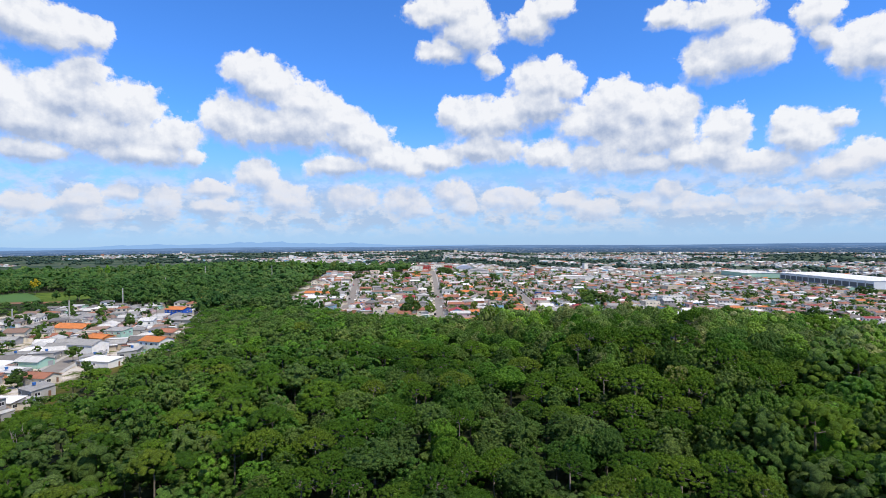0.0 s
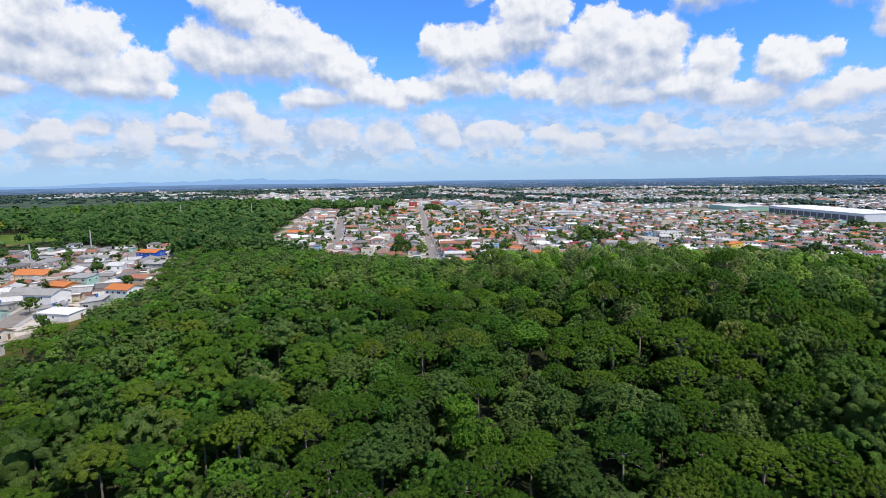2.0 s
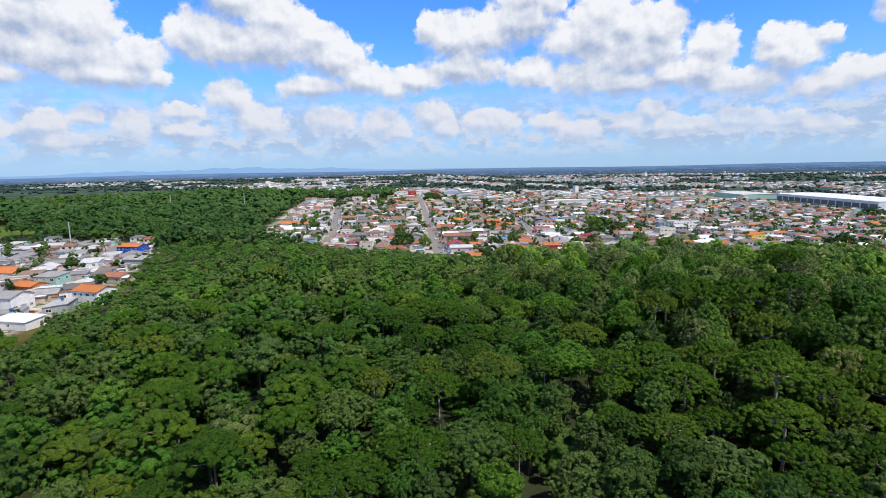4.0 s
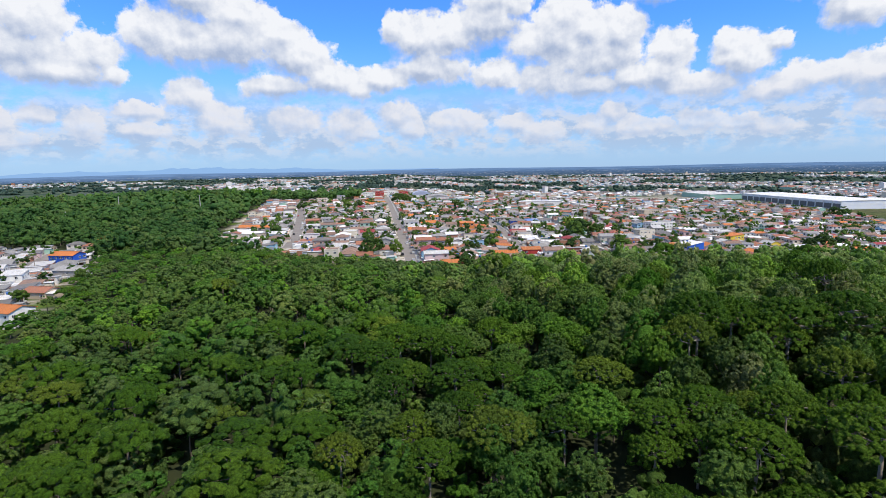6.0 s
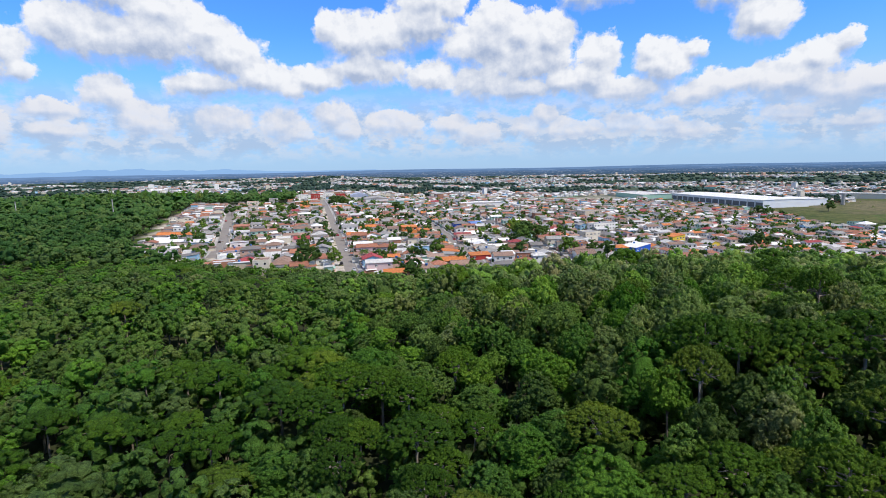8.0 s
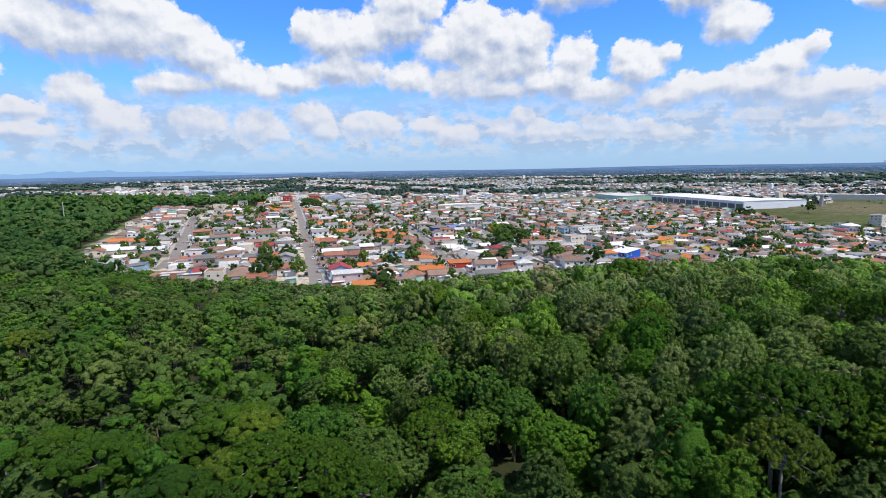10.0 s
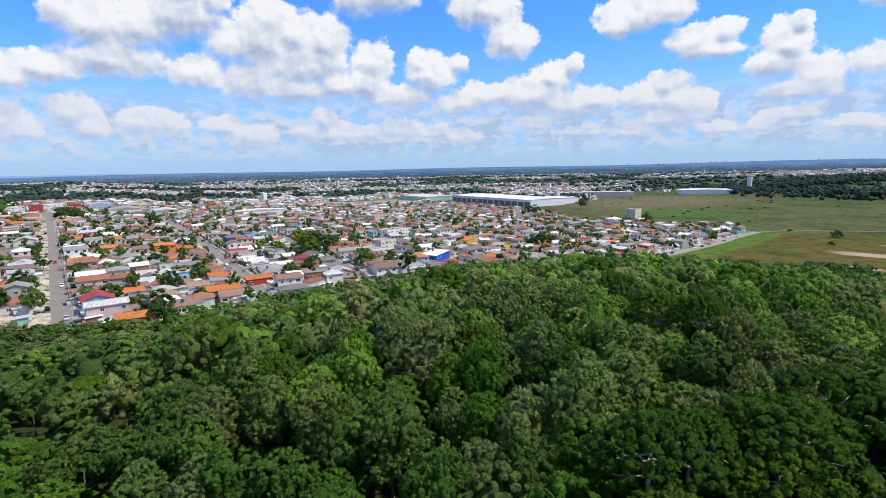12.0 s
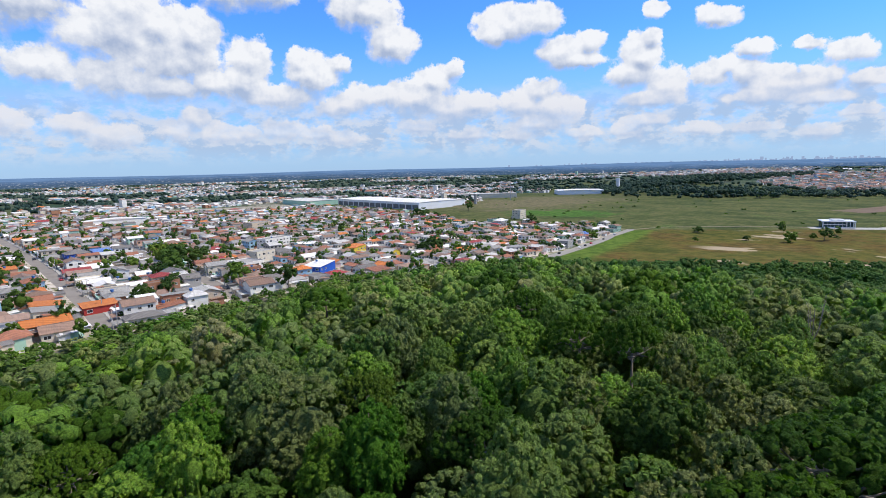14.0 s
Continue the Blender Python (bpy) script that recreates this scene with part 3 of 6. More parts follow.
def blades(rng, p, n, size, jitter=0.42):
    """Sprays of leaves at the places p, lying across the ways n."""
    count = len(p)
    n = n + rng.normal(size=(count, 3)) * jitter + (0, 0, 0.2)
    n /= np.linalg.norm(n, axis=1, keepdims=True)
    a = np.cross(n, rng.normal(size=(count, 3)))
    a /= np.linalg.norm(a, axis=1, keepdims=True)
    b = np.cross(n, a)
    s = size * rng.uniform(0.6, 1.4, (count, 1))
    q = np.stack([p - a * s - n * s * 0.15, p + a * s * 0.8 - n * s * 0.1, p + b * s * 1.15 + n * s * 0.3], 1)
    return q.reshape(-1, 3), 3 * np.arange(count)[:, None] + (0, 1, 2)


def puffs(rng, p, out, size, level, flat=0.8, leaves=0, blade=0.2):
    """Small rough balls of leaves at the places p, open towards the inside of the crown, with blades standing off them."""
    v, f = BALLS[level]
    count = len(p)
    a = rng.uniform(0, 6.283, count)
    c, s = np.cos(a), np.sin(a)
    turn = np.stack([np.stack([c, -s, 0 * c], -1), np.stack([s, c, 0 * c], -1), np.broadcast_to((0.0, 0.0, 1.0), (count, 3))], 1)
    ball = np.einsum("nij,vj->nvi", turn, v)
    keep = np.einsum("nfi,ni->nf", ball[:, f].mean(axis=2), out) > -0.18
    r = size * rng.uniform(0.6, 1.12, (count, 1, 1))
    skin = ball * rng.uniform(0.76, 1.2, (count, len(v), 1)) * r * (1, 1, flat) + p[:, None]
    faces = f[None] + (len(v) * np.arange(count))[:, None, None]
    pieces = [(skin.reshape(-1, 3), faces[keep])]
    if leaves:
        n = rng.integers(count, size=leaves)
        d = rng.normal(size=(leaves, 3)) * 0.5 + out[n] + (0, 0, 0.15)
        d /= np.linalg.norm(d, axis=1, keepdims=True)
        pieces.append(blades(rng, p[n] + d * size * (1, 1, flat) * rng.uniform(0.8, 1.08, (leaves, 1)), d, blade, 0.24))
    return join(pieces)


def on_lobes(rng, lobes, count, low=-0.4):
    """Places on the outside of a heap of lobes (centre, radius, depth), evenly thick, and the way out from each."""
    c, r, e = np.array([l[0] for l in lobes]), np.array([l[1] for l in lobes]), np.array([l[2] for l in lobes])
    axes = np.stack([r, r, e], 1)
    tries = count * 9
    n = rng.choice(len(lobes), size=tries, p=r * r / (r * r).sum())
    d = rng.normal(size=(tries, 3))
    d[:, 2] = np.abs(d[:, 2]) * 1.1 + low
    d /= np.linalg.norm(d, axis=1, keepdims=True)
    p = c[n] + d * axes[n]
    free = (np.linalg.norm((p[:, None] - c) / axes, axis=2) > 0.93).all(axis=1)
    p, d = p[free], d[free]
    gap = 0.74 * math.sqrt((r * r).sum() / count)
    spots, ways = np.empty((count, 3)), np.empty((count, 3))
    got = 0
    for spot, way in zip(p, d):
        if got and np.min(((spots[:got] - spot) ** 2).sum(axis=1)) < gap * gap:
            continue
        spots[got], ways[got] = spot, way
        got += 1
        if got == count:
            break
    return spots[:got], ways[:got]


def broadleaf(seed, radius, tall, level, count, leaves, blade, puff_level=2, boughs=True):
    """Wood and crown of a round-headed tree, a heap of lobes covered in small puffs, standing at the origin."""
    rng = np.random.default_rng(seed)
    depth = radius * rng.uniform(0.95, 1.45)
    mid = np.array([0, 0, tall - depth])
    lobes = [(mid, radius * 0.74, depth * 0.9)]
    for n in range(int(rng.integers(5, 8))):
        a, r = 6.283 * n / 6 + rng.uniform(-0.4, 0.4), radius * rng.uniform(0.34, 0.52)
        lobes.append((mid + (math.cos(a) * radius * 0.62, math.sin(a) * radius * 0.62, depth * rng.uniform(-0.5, 0.42)), r, r * rng.uniform(0.8, 1.1)))
    v, f = BALLS[level]
    shells = [(v * rng.uniform(0.56, 0.7, (len(v), 1)) * (r, r, e) + c, f[v[f][:, :, 2].max(axis=1) > -0.5]) for c, r, e in lobes[:1 if not boughs else None]]
    spots, ways = on_lobes(rng, lobes, count)
    size = 1.2 * math.sqrt(sum(r * r for _, r, _ in lobes) / count)
    crown = shells + [puffs(rng, spots, ways, size, puff_level, 0.86, leaves, blade)]
    top = tall - depth * 1.2
    wood = [limb([(0, 0, -0.6), (0.15, 0.1, top * 0.5), (0.1, -0.1, top), (0, 0, tall - depth * 0.5)], [radius * 0.07, radius * 0.052, radius * 0.042, 0.05], 6 if boughs else 3)]
    for n in range(4 if boughs else 0):
        a = rng.uniform(0, 6.28)
        wood.append(limb([(0.1, -0.05, top * 0.8), (math.cos(a) * radius * 0.3, math.sin(a) * radius * 0.3, top * 1.02), (math.cos(a) * radius * 0.65, math.sin(a) * radius * 0.65, tall - depth * 0.8)], [radius * 0.035, radius * 0.025, 0.04], 4))
    return join(wood), join(crown)


def araucaria(seed, radius, tall, boughs, count, leaves, blade, puff_level=2, sides=4):
    """Wood and crown of a parasol pine: boughs that rise to a shallow dome of tufts, open below."""
    rng = np.random.default_rng(seed)
    wood = [limb([(0, 0, -0.6), (0.1, 0.05, tall * 0.5), (0, 0, tall - 0.8)], [0.34, 0.26, 0.12], 5)]
    sink = rng.uniform(0.34, 0.5)
    j = np.arange(count)
    rho = np.sqrt((j + 0.5) / count) * rng.uniform(0.9, 1.08, count)
    a = j * 2.39996 + rng.uniform(-0.2, 0.2, count)
    edge = 1 + 0.14 * np.sin(3 * a + seed) + 0.08 * np.sin(5 * a + 2 * seed)
    x, y = np.cos(a) * rho * radius * edge * 0.92, np.sin(a) * rho * radius * edge * 0.92
    z = tall - radius * 0.1 - radius * sink * rho**2.2 + rng.uniform(-0.5, 0.4, count)
    spots = np.stack([x, y, z], 1)
    ways = np.stack([x * 0.6, y * 0.6, np.full(count, radius * 0.7)], 1)
    ways /= np.linalg.norm(ways, axis=1, keepdims=True)
    for n in range(boughs):
        k = int(count * (0.3 + 0.7 * (n + 0.5) / boughs))
        tip = spots[min(k, count - 1)]
        start = tall - radius * rng.uniform(0.45, 0.75)
        wood.append(limb([np.array([0, 0, start]), tip * (0.55, 0.55, 0) + (0, 0, start + 0.2 * (tip[2] - start)), tip - (0, 0, 0.3)], [0.12, 0.085, 0.04], sides))
    size = radius * 1.3 / math.sqrt(count)
    return join(wood), puffs(rng, spots, ways, size, puff_level, 0.78, leaves, blade)


def tree_height(x, y):
    """How tall the wood grows."""
    edge = smooth(12, 110, np.where(np.asarray(x) > -112, village_front(x) - y + 14 * smooth(0, -40, x), 60))
    return (11.5 + 7.5 * smooth(12, 46, x + (y - 190) * 0.35)) * (0.24 + 0.76 * edge) * (1 - 0.5 * smooth(200, 330, x))


def tree_meshes(name, made, leaf, bark=None):
    wood, crown = made
    return (from_arrays("trunk", *wood, [bark or BARK], shade=True), from_arrays("crown", *crown, [leaf], shade=True))


NEAR_KINDS = []
for j in range(9):
    NEAR_KINDS.append(("broadleaf_tree", 16.0, tree_meshes("broadleaf", broadleaf(100 + j, 4.0 + 0.8 * (j % 3), 16.0, 2, 190 + 45 * (j % 3), 1250, 0.26, 1), LEAF_BROAD), "broad-leaved forest tree with a dense lumpy green crown"))
for j in range(5):
    NEAR_KINDS.append(("araucaria_tree", 16.0, tree_meshes("araucaria", araucaria(200 + j, 6.8, 16.0, 14, 230, 1150, 0.26, 1), LEAF_PINE, PINE_BARK), "parasol pine with a flat dark green tufted crown"))
for j in range(5):
    NEAR_KINDS.append(("broadleaf_tree", 16.0, tree_meshes("broadleaf", broadleaf(120 + j, 4.1 + 0.7 * (j % 3), 16.0, 2, 190 + 45 * (j % 3), 1250, 0.26, 1), LEAF_PALE), "broad-leaved forest tree with a pale grey-green crown"))
NEAR_KINDS.append(("rusty_tree", 13.0, tree_meshes("rusty", broadleaf(150, 3.2, 13.0, 2, 110, 500, 0.15, 1), LEAF_RUST), "small forest tree with a rust-brown crown"))
for j in range(2):
    NEAR_KINDS.append(("broadleaf_tree", 16.0, tree_meshes("broadleaf", broadleaf(160 + j, 4.0, 16.0, 2, 200, 1250, 0.26, 1), LEAF_LIME), "broad-leaved forest tree with a fresh lime-green crown"))
NEAR_KINDS.append(("broadleaf_tree", 16.0, tree_meshes("broadleaf", broadleaf(165, 4.6, 16.0, 2, 230, 1250, 0.26, 1), LEAF_STRAW), "broad-leaved forest tree with a straw-green crown"))

# trees that stand out by their leaves: x, y, kind
MARKED = [(-30, 149, 19), (-55, 160, 19), (55, 137, 22)]
MARKED += [(x, y, 20 + n % 2) for n, (x, y) in enumerate(((28, 127), (1, 107), (34, 168), (68, 206), (43, 229), (51, 207), (27, 188), (-22, 222), (37, 174), (16, 193), (44, 199), (70, 188), (66, 167)))]
MARKED += [(x, y, 9 + n % 5) for n, (x, y) in enumerate(((40, 146), (36, 128), (42, 170), (63, 173), (45, 180), (48, 174), (60, 167), (-10, 229), (-17, 244), (-17, 96)))]


MID_KINDS = [(16.0, broadleaf(300 + j, 4.2 + 0.8 * (j % 3), 16.0, 1, 46, 130, 0.42, 1, False), 0) for j in range(8)] + [(16.0, araucaria(320 + j, 6.8, 16.0, 5, 52, 120, 0.42, 1, 3), 1) for j in range(4)]
MID_KINDS += [(high, made, 4) for high, made, _ in MID_KINDS[:8]]
LOW_KINDS = [(13.0, broadleaf(390 + j, 4.6, 13.0, 1, 5, 0, 0.6, 1, False), 2) for j in range(6)]
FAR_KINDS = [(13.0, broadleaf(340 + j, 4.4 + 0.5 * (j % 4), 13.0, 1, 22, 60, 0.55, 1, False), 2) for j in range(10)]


def scatter(rng, x0, y0, x1, y1, gap, inside, jitter=0.42):
    """Uneven places, one to a cell."""
    X, Y = np.meshgrid(np.arange(x0, x1, gap), np.arange(y0, y1, gap))
    X[1::2] += gap / 2
    X, Y = X + rng.uniform(-jitter, jitter, X.shape) * gap, Y + rng.uniform(-jitter, jitter, Y.shape) * gap
    keep = inside(X, Y)
    return X[keep], Y[keep]


def stuff_trees(name, label, places, kinds, rng, pick, tall, width=1.0):
    """Many trees in one object."""
    vs, fs, ix, tones, at = [], [], [], [], 0
    for x, y in zip(*places):
        z = ground_z(x, y)
        high, (wood, crown), leaf = kinds[pick(x, y)]
        s = tall(x, y) * rng.uniform(0.72, 1.16) / high
        w = (0.45 + 0.55 * s) * rng.uniform(0.74, 1.1) * width
        a = rng.uniform(0, 6.283)
        c, sn = math.cos(a) * w, math.sin(a) * w
        turn = np.array([[c, -sn, 0], [sn, c, 0], [0, 0, s]])
        tone = rng.uniform()
        for (v, f), m in ((wood, 0), (crown, 1 + leaf)):
            vs.append(v @ turn.T + (x, y, z)), fs.append(f + at)
            ix.append(np.full(len(f), m)), tones.append(np.full(len(f), tone))
            at += len(v)
    me = from_arrays(name, np.concatenate(vs), np.concatenate(fs), [BARK, LEAF_BROAD, LEAF_PINE, LEAF_FAR, LEAF_GARDEN, LEAF_PALE, LEAF_HAZED], np.concatenate(ix), np.concatenate(tones), True)
    return tagged(new(name, me), label, "forest", kind="stuff")


def pine_share(x, y):
    """Where the parasol pines grow thick: to the west of the flight and along the north-east."""
    return 0.42 * float(smooth(45, 5, x)) * float(smooth(235, 190, y)) + 0.05 + 0.5 * float(smooth(15, 45, x) * smooth(170, 130, y))


def pale_share(x, y):
    """Where the pale-leaved trees grow: in the north-east of the wood."""
    return 0.85 * float(smooth(10, 60, x + 0.35 * (y - 190))) * float(smooth(140, 185, y))


def mixed_kind(x, y):
    if rng.uniform() < pine_share(x, y):
        return 8 + int(rng.integers(4))
    return int(rng.integers(8)) + (12 if rng.uniform() < pale_share(x, y) else 0)


rng = np.random.default_rng(7)
px, py = scatter(rng, -210, 20, 620, 446, 7.4, in_wood)
near = (px > -50 + 0.3 * (py - 76)) & (px < 56 + 0.9 * np.clip(py - 100, 0, 110)) & (py > 80) & ((py < 205) | ((py < 238) & (px > -20) & (px < 115)))
for x, y in zip(px[near], py[near]):
    marked = [kind for a, b, kind in MARKED if math.hypot(x - a, y - b) < 4.4]
    if marked:
        kind = marked[0]
    elif rng.uniform() < pine_share(x, y):
        kind = 9 + int(rng.integers(5))
    elif rng.uniform() < pale_share(x, y):
        kind = 14 + int(rng.integers(5))
    else:
        kind = int(rng.integers(9))
    name, high, (trunk, crown), label = NEAR_KINDS[kind]
    s = float(tree_height(x, y)) * rng.uniform(0.76, 1.14) / high
    w = (0.5 + 0.5 * s) * rng.uniform(0.66, 1.06)
    base = new(name)
    base.matrix_basis = pose(x, y, ground_z(x, y), 0, 0, rng.uniform(0, 360)) @ Matrix.Diagonal((w, w, s, 1))
    tagged(base, label, "tree", "trees of the wood")
    for piece, me in (("trunk", trunk), ("crown", crown)):
        ob = new(piece, me)
        ob.parent = base


def bare_tree(x, y, tall, seed):
    """A dead tree: a pale trunk that forks into thin bare branches."""
    dice = np.random.default_rng(seed)
    base = new("bare_tree")
    base.matrix_basis = pose(x, y, ground_z(x, y))
    tagged(base, "dead pale tree with bare forked branches", "tree", "trees of the wood")
    fork = np.array([0.3, 0.1, tall * 0.55])
    new("trunk", from_arrays("trunk", *limb([(0, 0, -0.5), (0.2, 0, tall * 0.3), fork], [0.22, 0.17, 0.14], 6), [PINE_BARK], shade=True)).parent = base
    for n in range(6):
        a, lean = n * 1.05 + dice.uniform(-0.3, 0.3), dice.uniform(0.9, 2.4)
        way = np.array([math.cos(a) * lean, math.sin(a) * lean, 0])
        knee, tip = fork + way * 0.6 + (0, 0, tall * 0.16), fork + way + (0, 0, tall * dice.uniform(0.32, 0.5))
        pieces = [limb([fork, knee, tip], [0.1, 0.07, 0.025], 4)]
        for m in range(4):
            start = knee + (tip - knee) * dice.uniform(0.1, 0.8)
            pieces.append(limb([start, start + dice.normal(0, 0.5, 3) + (0, 0, 0.7)], [0.04, 0.015], 3))
        new("branch", from_arrays("branch", *join(pieces), [PINE_BARK], shade=True)).parent = base


for n, (x, y) in enumerate(((136, 180), (-98, 122))):
    bare_tree(x, y, 1.12 * float(tree_height(x, y)), n)

# the wood is deepest where it is seen from close by
seen = ~near & (py > 60) & (px > -(34 + 0.9 * py)) & ((px < 34 + 0.9 * py) | (py > 118))
east = seen & (px > 215)
seen &= ~east
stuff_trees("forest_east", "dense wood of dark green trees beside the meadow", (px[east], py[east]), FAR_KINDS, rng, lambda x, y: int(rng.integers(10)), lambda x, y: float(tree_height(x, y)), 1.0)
stuff_trees("forest", "dense mixed wood of broad-leaved trees and parasol pines", (px[seen], py[seen]), MID_KINDS, rng, mixed_kind, lambda x, y: float(tree_height(x, y)))
# the wood under the first part of the flight
BEHIND_KINDS = [(13.0, made, j % 2) for j, (_, made, _) in enumerate(LOW_KINDS)]
bx, by = scatter(rng, -170, -110, 210, 82, 7.8, lambda x, y: (y < 80.5) & ~((y > 60) & (x < 34 + 0.9 * y) & (x > -(34 + 0.9 * y)) & ((x < -54) | (x > 52))))
stuff_trees("forest_south", "dense mixed wood of broad-leaved trees and parasol pines", (bx, by), BEHIND_KINDS, rng, lambda x, y: int(rng.integers(6)), lambda x, y: float(tree_height(x, y)), 1.2)
fx, fy = scatter(rng, -900, 425, -60, 1150, 11.8, lambda x, y: in_west_wood(x, y) & (x > -0.87 * y - 20), 0.5)
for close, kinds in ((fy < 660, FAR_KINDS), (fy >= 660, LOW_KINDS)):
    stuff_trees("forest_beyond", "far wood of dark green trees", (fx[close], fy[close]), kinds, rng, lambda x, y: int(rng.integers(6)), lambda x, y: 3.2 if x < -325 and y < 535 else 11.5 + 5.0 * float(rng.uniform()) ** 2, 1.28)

# tall eucalypts on the crest
tx, ty = np.concatenate([rng.normal((-265, 880), (26, 14), (16, 2)), rng.normal((-485, 800), (34, 14), (14, 2)), rng.normal((-215, 900), (14, 10), (7, 2))]).T
stuff_trees("eucalypt_clump", "clumps of tall slender eucalypts on the crest", (tx, ty), MID_KINDS, rng, lambda x, y: int(rng.integers(8)), lambda x, y: 21.0, 0.62)

# low growth between the trunks
UNDER_KINDS = [(6.0, broadleaf(360 + j, 2.6, 6.0, 1, 16, 50, 0.3, 1, False), 0) for j in range(5)]
ux, uy = scatter(rng, -90, 74, 200, 250, 8.0, in_wood, 0.5)
stuff_trees("undergrowth", "shrubs and young trees under the forest canopy", (ux, uy), UNDER_KINDS, rng, lambda x, y: int(rng.integers(5)), lambda x, y: 0.56 * float(tree_height(x, y)), 1.15)

# shrubs where the wood thins out towards the gardens
ex, ey = scatter(rng, -112, 330, 345, 440, 4.6, lambda x, y: (y < village_front(x) + 3) & (y > village_front(x) - 20), 0.5)
stuff_trees("edge_shrubs", "leafy shrubs where the wood meets the gardens", (ex, ey), UNDER_KINDS, rng, lambda x, y: int(rng.integers(5)), lambda x, y: 2.2 + 3.2 * float(rng.uniform()) ** 2, 0.95)

# ---- streets ----


def ribbon(name, line, half, lift, mat, label, category, step=6.0, thick=0.0):
    """A strip that follows the ground along a line of plan points."""
    pts = []
    for (x0, y0), (x1, y1) in zip(line, line[1:]):
        n = max(int(math.hypot(x1 - x0, y1 - y0) / step), 1)
        pts += [(x0 + (x1 - x0) * j / n, y0 + (y1 - y0) * j / n) for j in range(n)]
    pts.append(line[-1])
    bm = bmesh.new()
    rows = []
    for j, (x, y) in enumerate(pts):
        a, b = pts[max(j - 1, 0)], pts[min(j + 1, len(pts) - 1)]
        d = math.hypot(b[0] - a[0], b[1] - a[1])
        nx, ny = -(b[1] - a[1]) / d, (b[0] - a[0]) / d
        z = ground_z(x, y) + lift
        row = [bm.verts.new((x + nx * h, y + ny * h, z)) for h in half]
        low = [bm.verts.new((v.co.x, v.co.y, z - thick - 0.4)) for v in (row[0], row[-1])]
        rows.append([low[0], *row, low[1]])
    for p, q in zip(rows, rows[1:]):
        for u in range(len(p) - 1):
            bm.faces.new((p[u], q[u], q[u + 1], p[u + 1]))
    ob = part(name, bm, mat, None)
    return tagged(ob, label, category, kind="structure")


STREETS = [
    [(-82, 446), (-86, 500), (-106, 640), (-140, 870), (-150, 960)],
    [(-2.5, 354), (-5, 450), (-10, 650), (-17, 880), (-22, 1000)],
    [(67, 362), (73.5, 420), (82, 534), (87, 640), (92, 800), (97, 980)],
    [(124, 384), (134, 440), (148, 560), (160, 760), (168, 980)],
    [(204, 402), (212, 520), (226, 760), (236, 1000)],
    [(276, 396), (284, 560), (298, 820), (306, 1050)],
    [(345, 380), (352, 560), (364, 820), (372, 1080)],
    [(418, 402), (424, 560), (436, 820), (444, 1080)],
    [(488, 410), (494, 560), (506, 820), (514, 1100)],
    [(556, 424), (560, 560), (572, 820), (582, 1100)],
]
WEST_STREETS = [[(-176, 236), (-206, 330), (-232, 420), (-250, 486)], [(-262, 190), (-282, 320), (-306, 430), (-320, 480)]]
CROSS = [[(-150, 905), (-17, 870), (93, 870), (166, 872), (300, 880), (440, 885), (580, 890)], [(-96, 655), (-10, 650), (84, 645), (152, 650), (288, 655), (430, 655), (560, 650)]]
EDGE_ROAD = [(318, 352), (343, 372), (420, 386), (480, 398), (536, 412), (600, 418)]
MEADOW_PATH = [(598, 418), (640, 398), (690, 330), (708, 290), (722, 240), (738, 200)]
for line in STREETS[:4] + WEST_STREETS:
    ribbon("road", line, (-4.5, 0, 4.5), 0.10, ASPHALT, "worn grey asphalt street between houses", "road")
    for side in (-1, 1):
        strip = sorted((side * 4.5, side * 6.6))
        ribbon("pavement", line, (strip[0], strip[1]), 0.26, KERB, "pale concrete pavement beside the street", "pavement")
for line in STREETS[4:] + CROSS:
    ribbon("road", line, (-4.2, 0, 4.2), 0.14, ASPHALT, "worn grey asphalt street between houses", "road", 14.0)
ribbon("road", EDGE_ROAD, (-4.5, 0, 4.5), 0.16, painted("dusty_road", (0.30, 0.28, 0.25), 0.95, 0.4, 0.2), "dusty pale road along the edge of the meadow", "road")
ribbon("path", MEADOW_PATH, (-1.6, 0, 1.6), 0.10, painted("trodden_earth", (0.24, 0.20, 0.13), 0.95, 0.5, 0.2), "narrow earth path across the meadow", "path")


ribbon("forecourt", [(712, 268), (722, 238), (738, 206), (765, 186)], (-9, 0, 9), 0.14, KERB, "pale concrete forecourt of the office pavilion", "forecourt")
GRADED = painted("graded_earth", (0.16, 0.11, 0.07), 0.95, 0.5, 0.05)
ribbon("graded_plot", [(940, 262), (985, 236), (1060, 205), (1120, 170)], (-26, 0, 22), 0.12, GRADED, "freshly graded plot of reddish earth", "soil", 14.0)
LAWN = painted("field_grass", (0.070, 0.150, 0.030), 0.95, 0.5, 2.0)
SOIL = painted("bare_soil", (0.24, 0.125, 0.065), 0.95, 0.5, 0.6)
ribbon("field", [(-505, 640), (-470, 605), (-440, 572), (-424, 550)], (-46, -23, 0, 23, 46), 0.12, LAWN, "small bright green field in a clearing of the wood", "field")
ribbon("field", [(-470, 540), (-425, 535), (-372, 540)], (-7, 0, 7), 0.20, SOIL, "strip of bare brown soil beside the field", "soil")


def street_x(line, y):
    return float(np.interp(y, [p[1] for p in line], [p[0] for p in line]))


# ---- houses ----


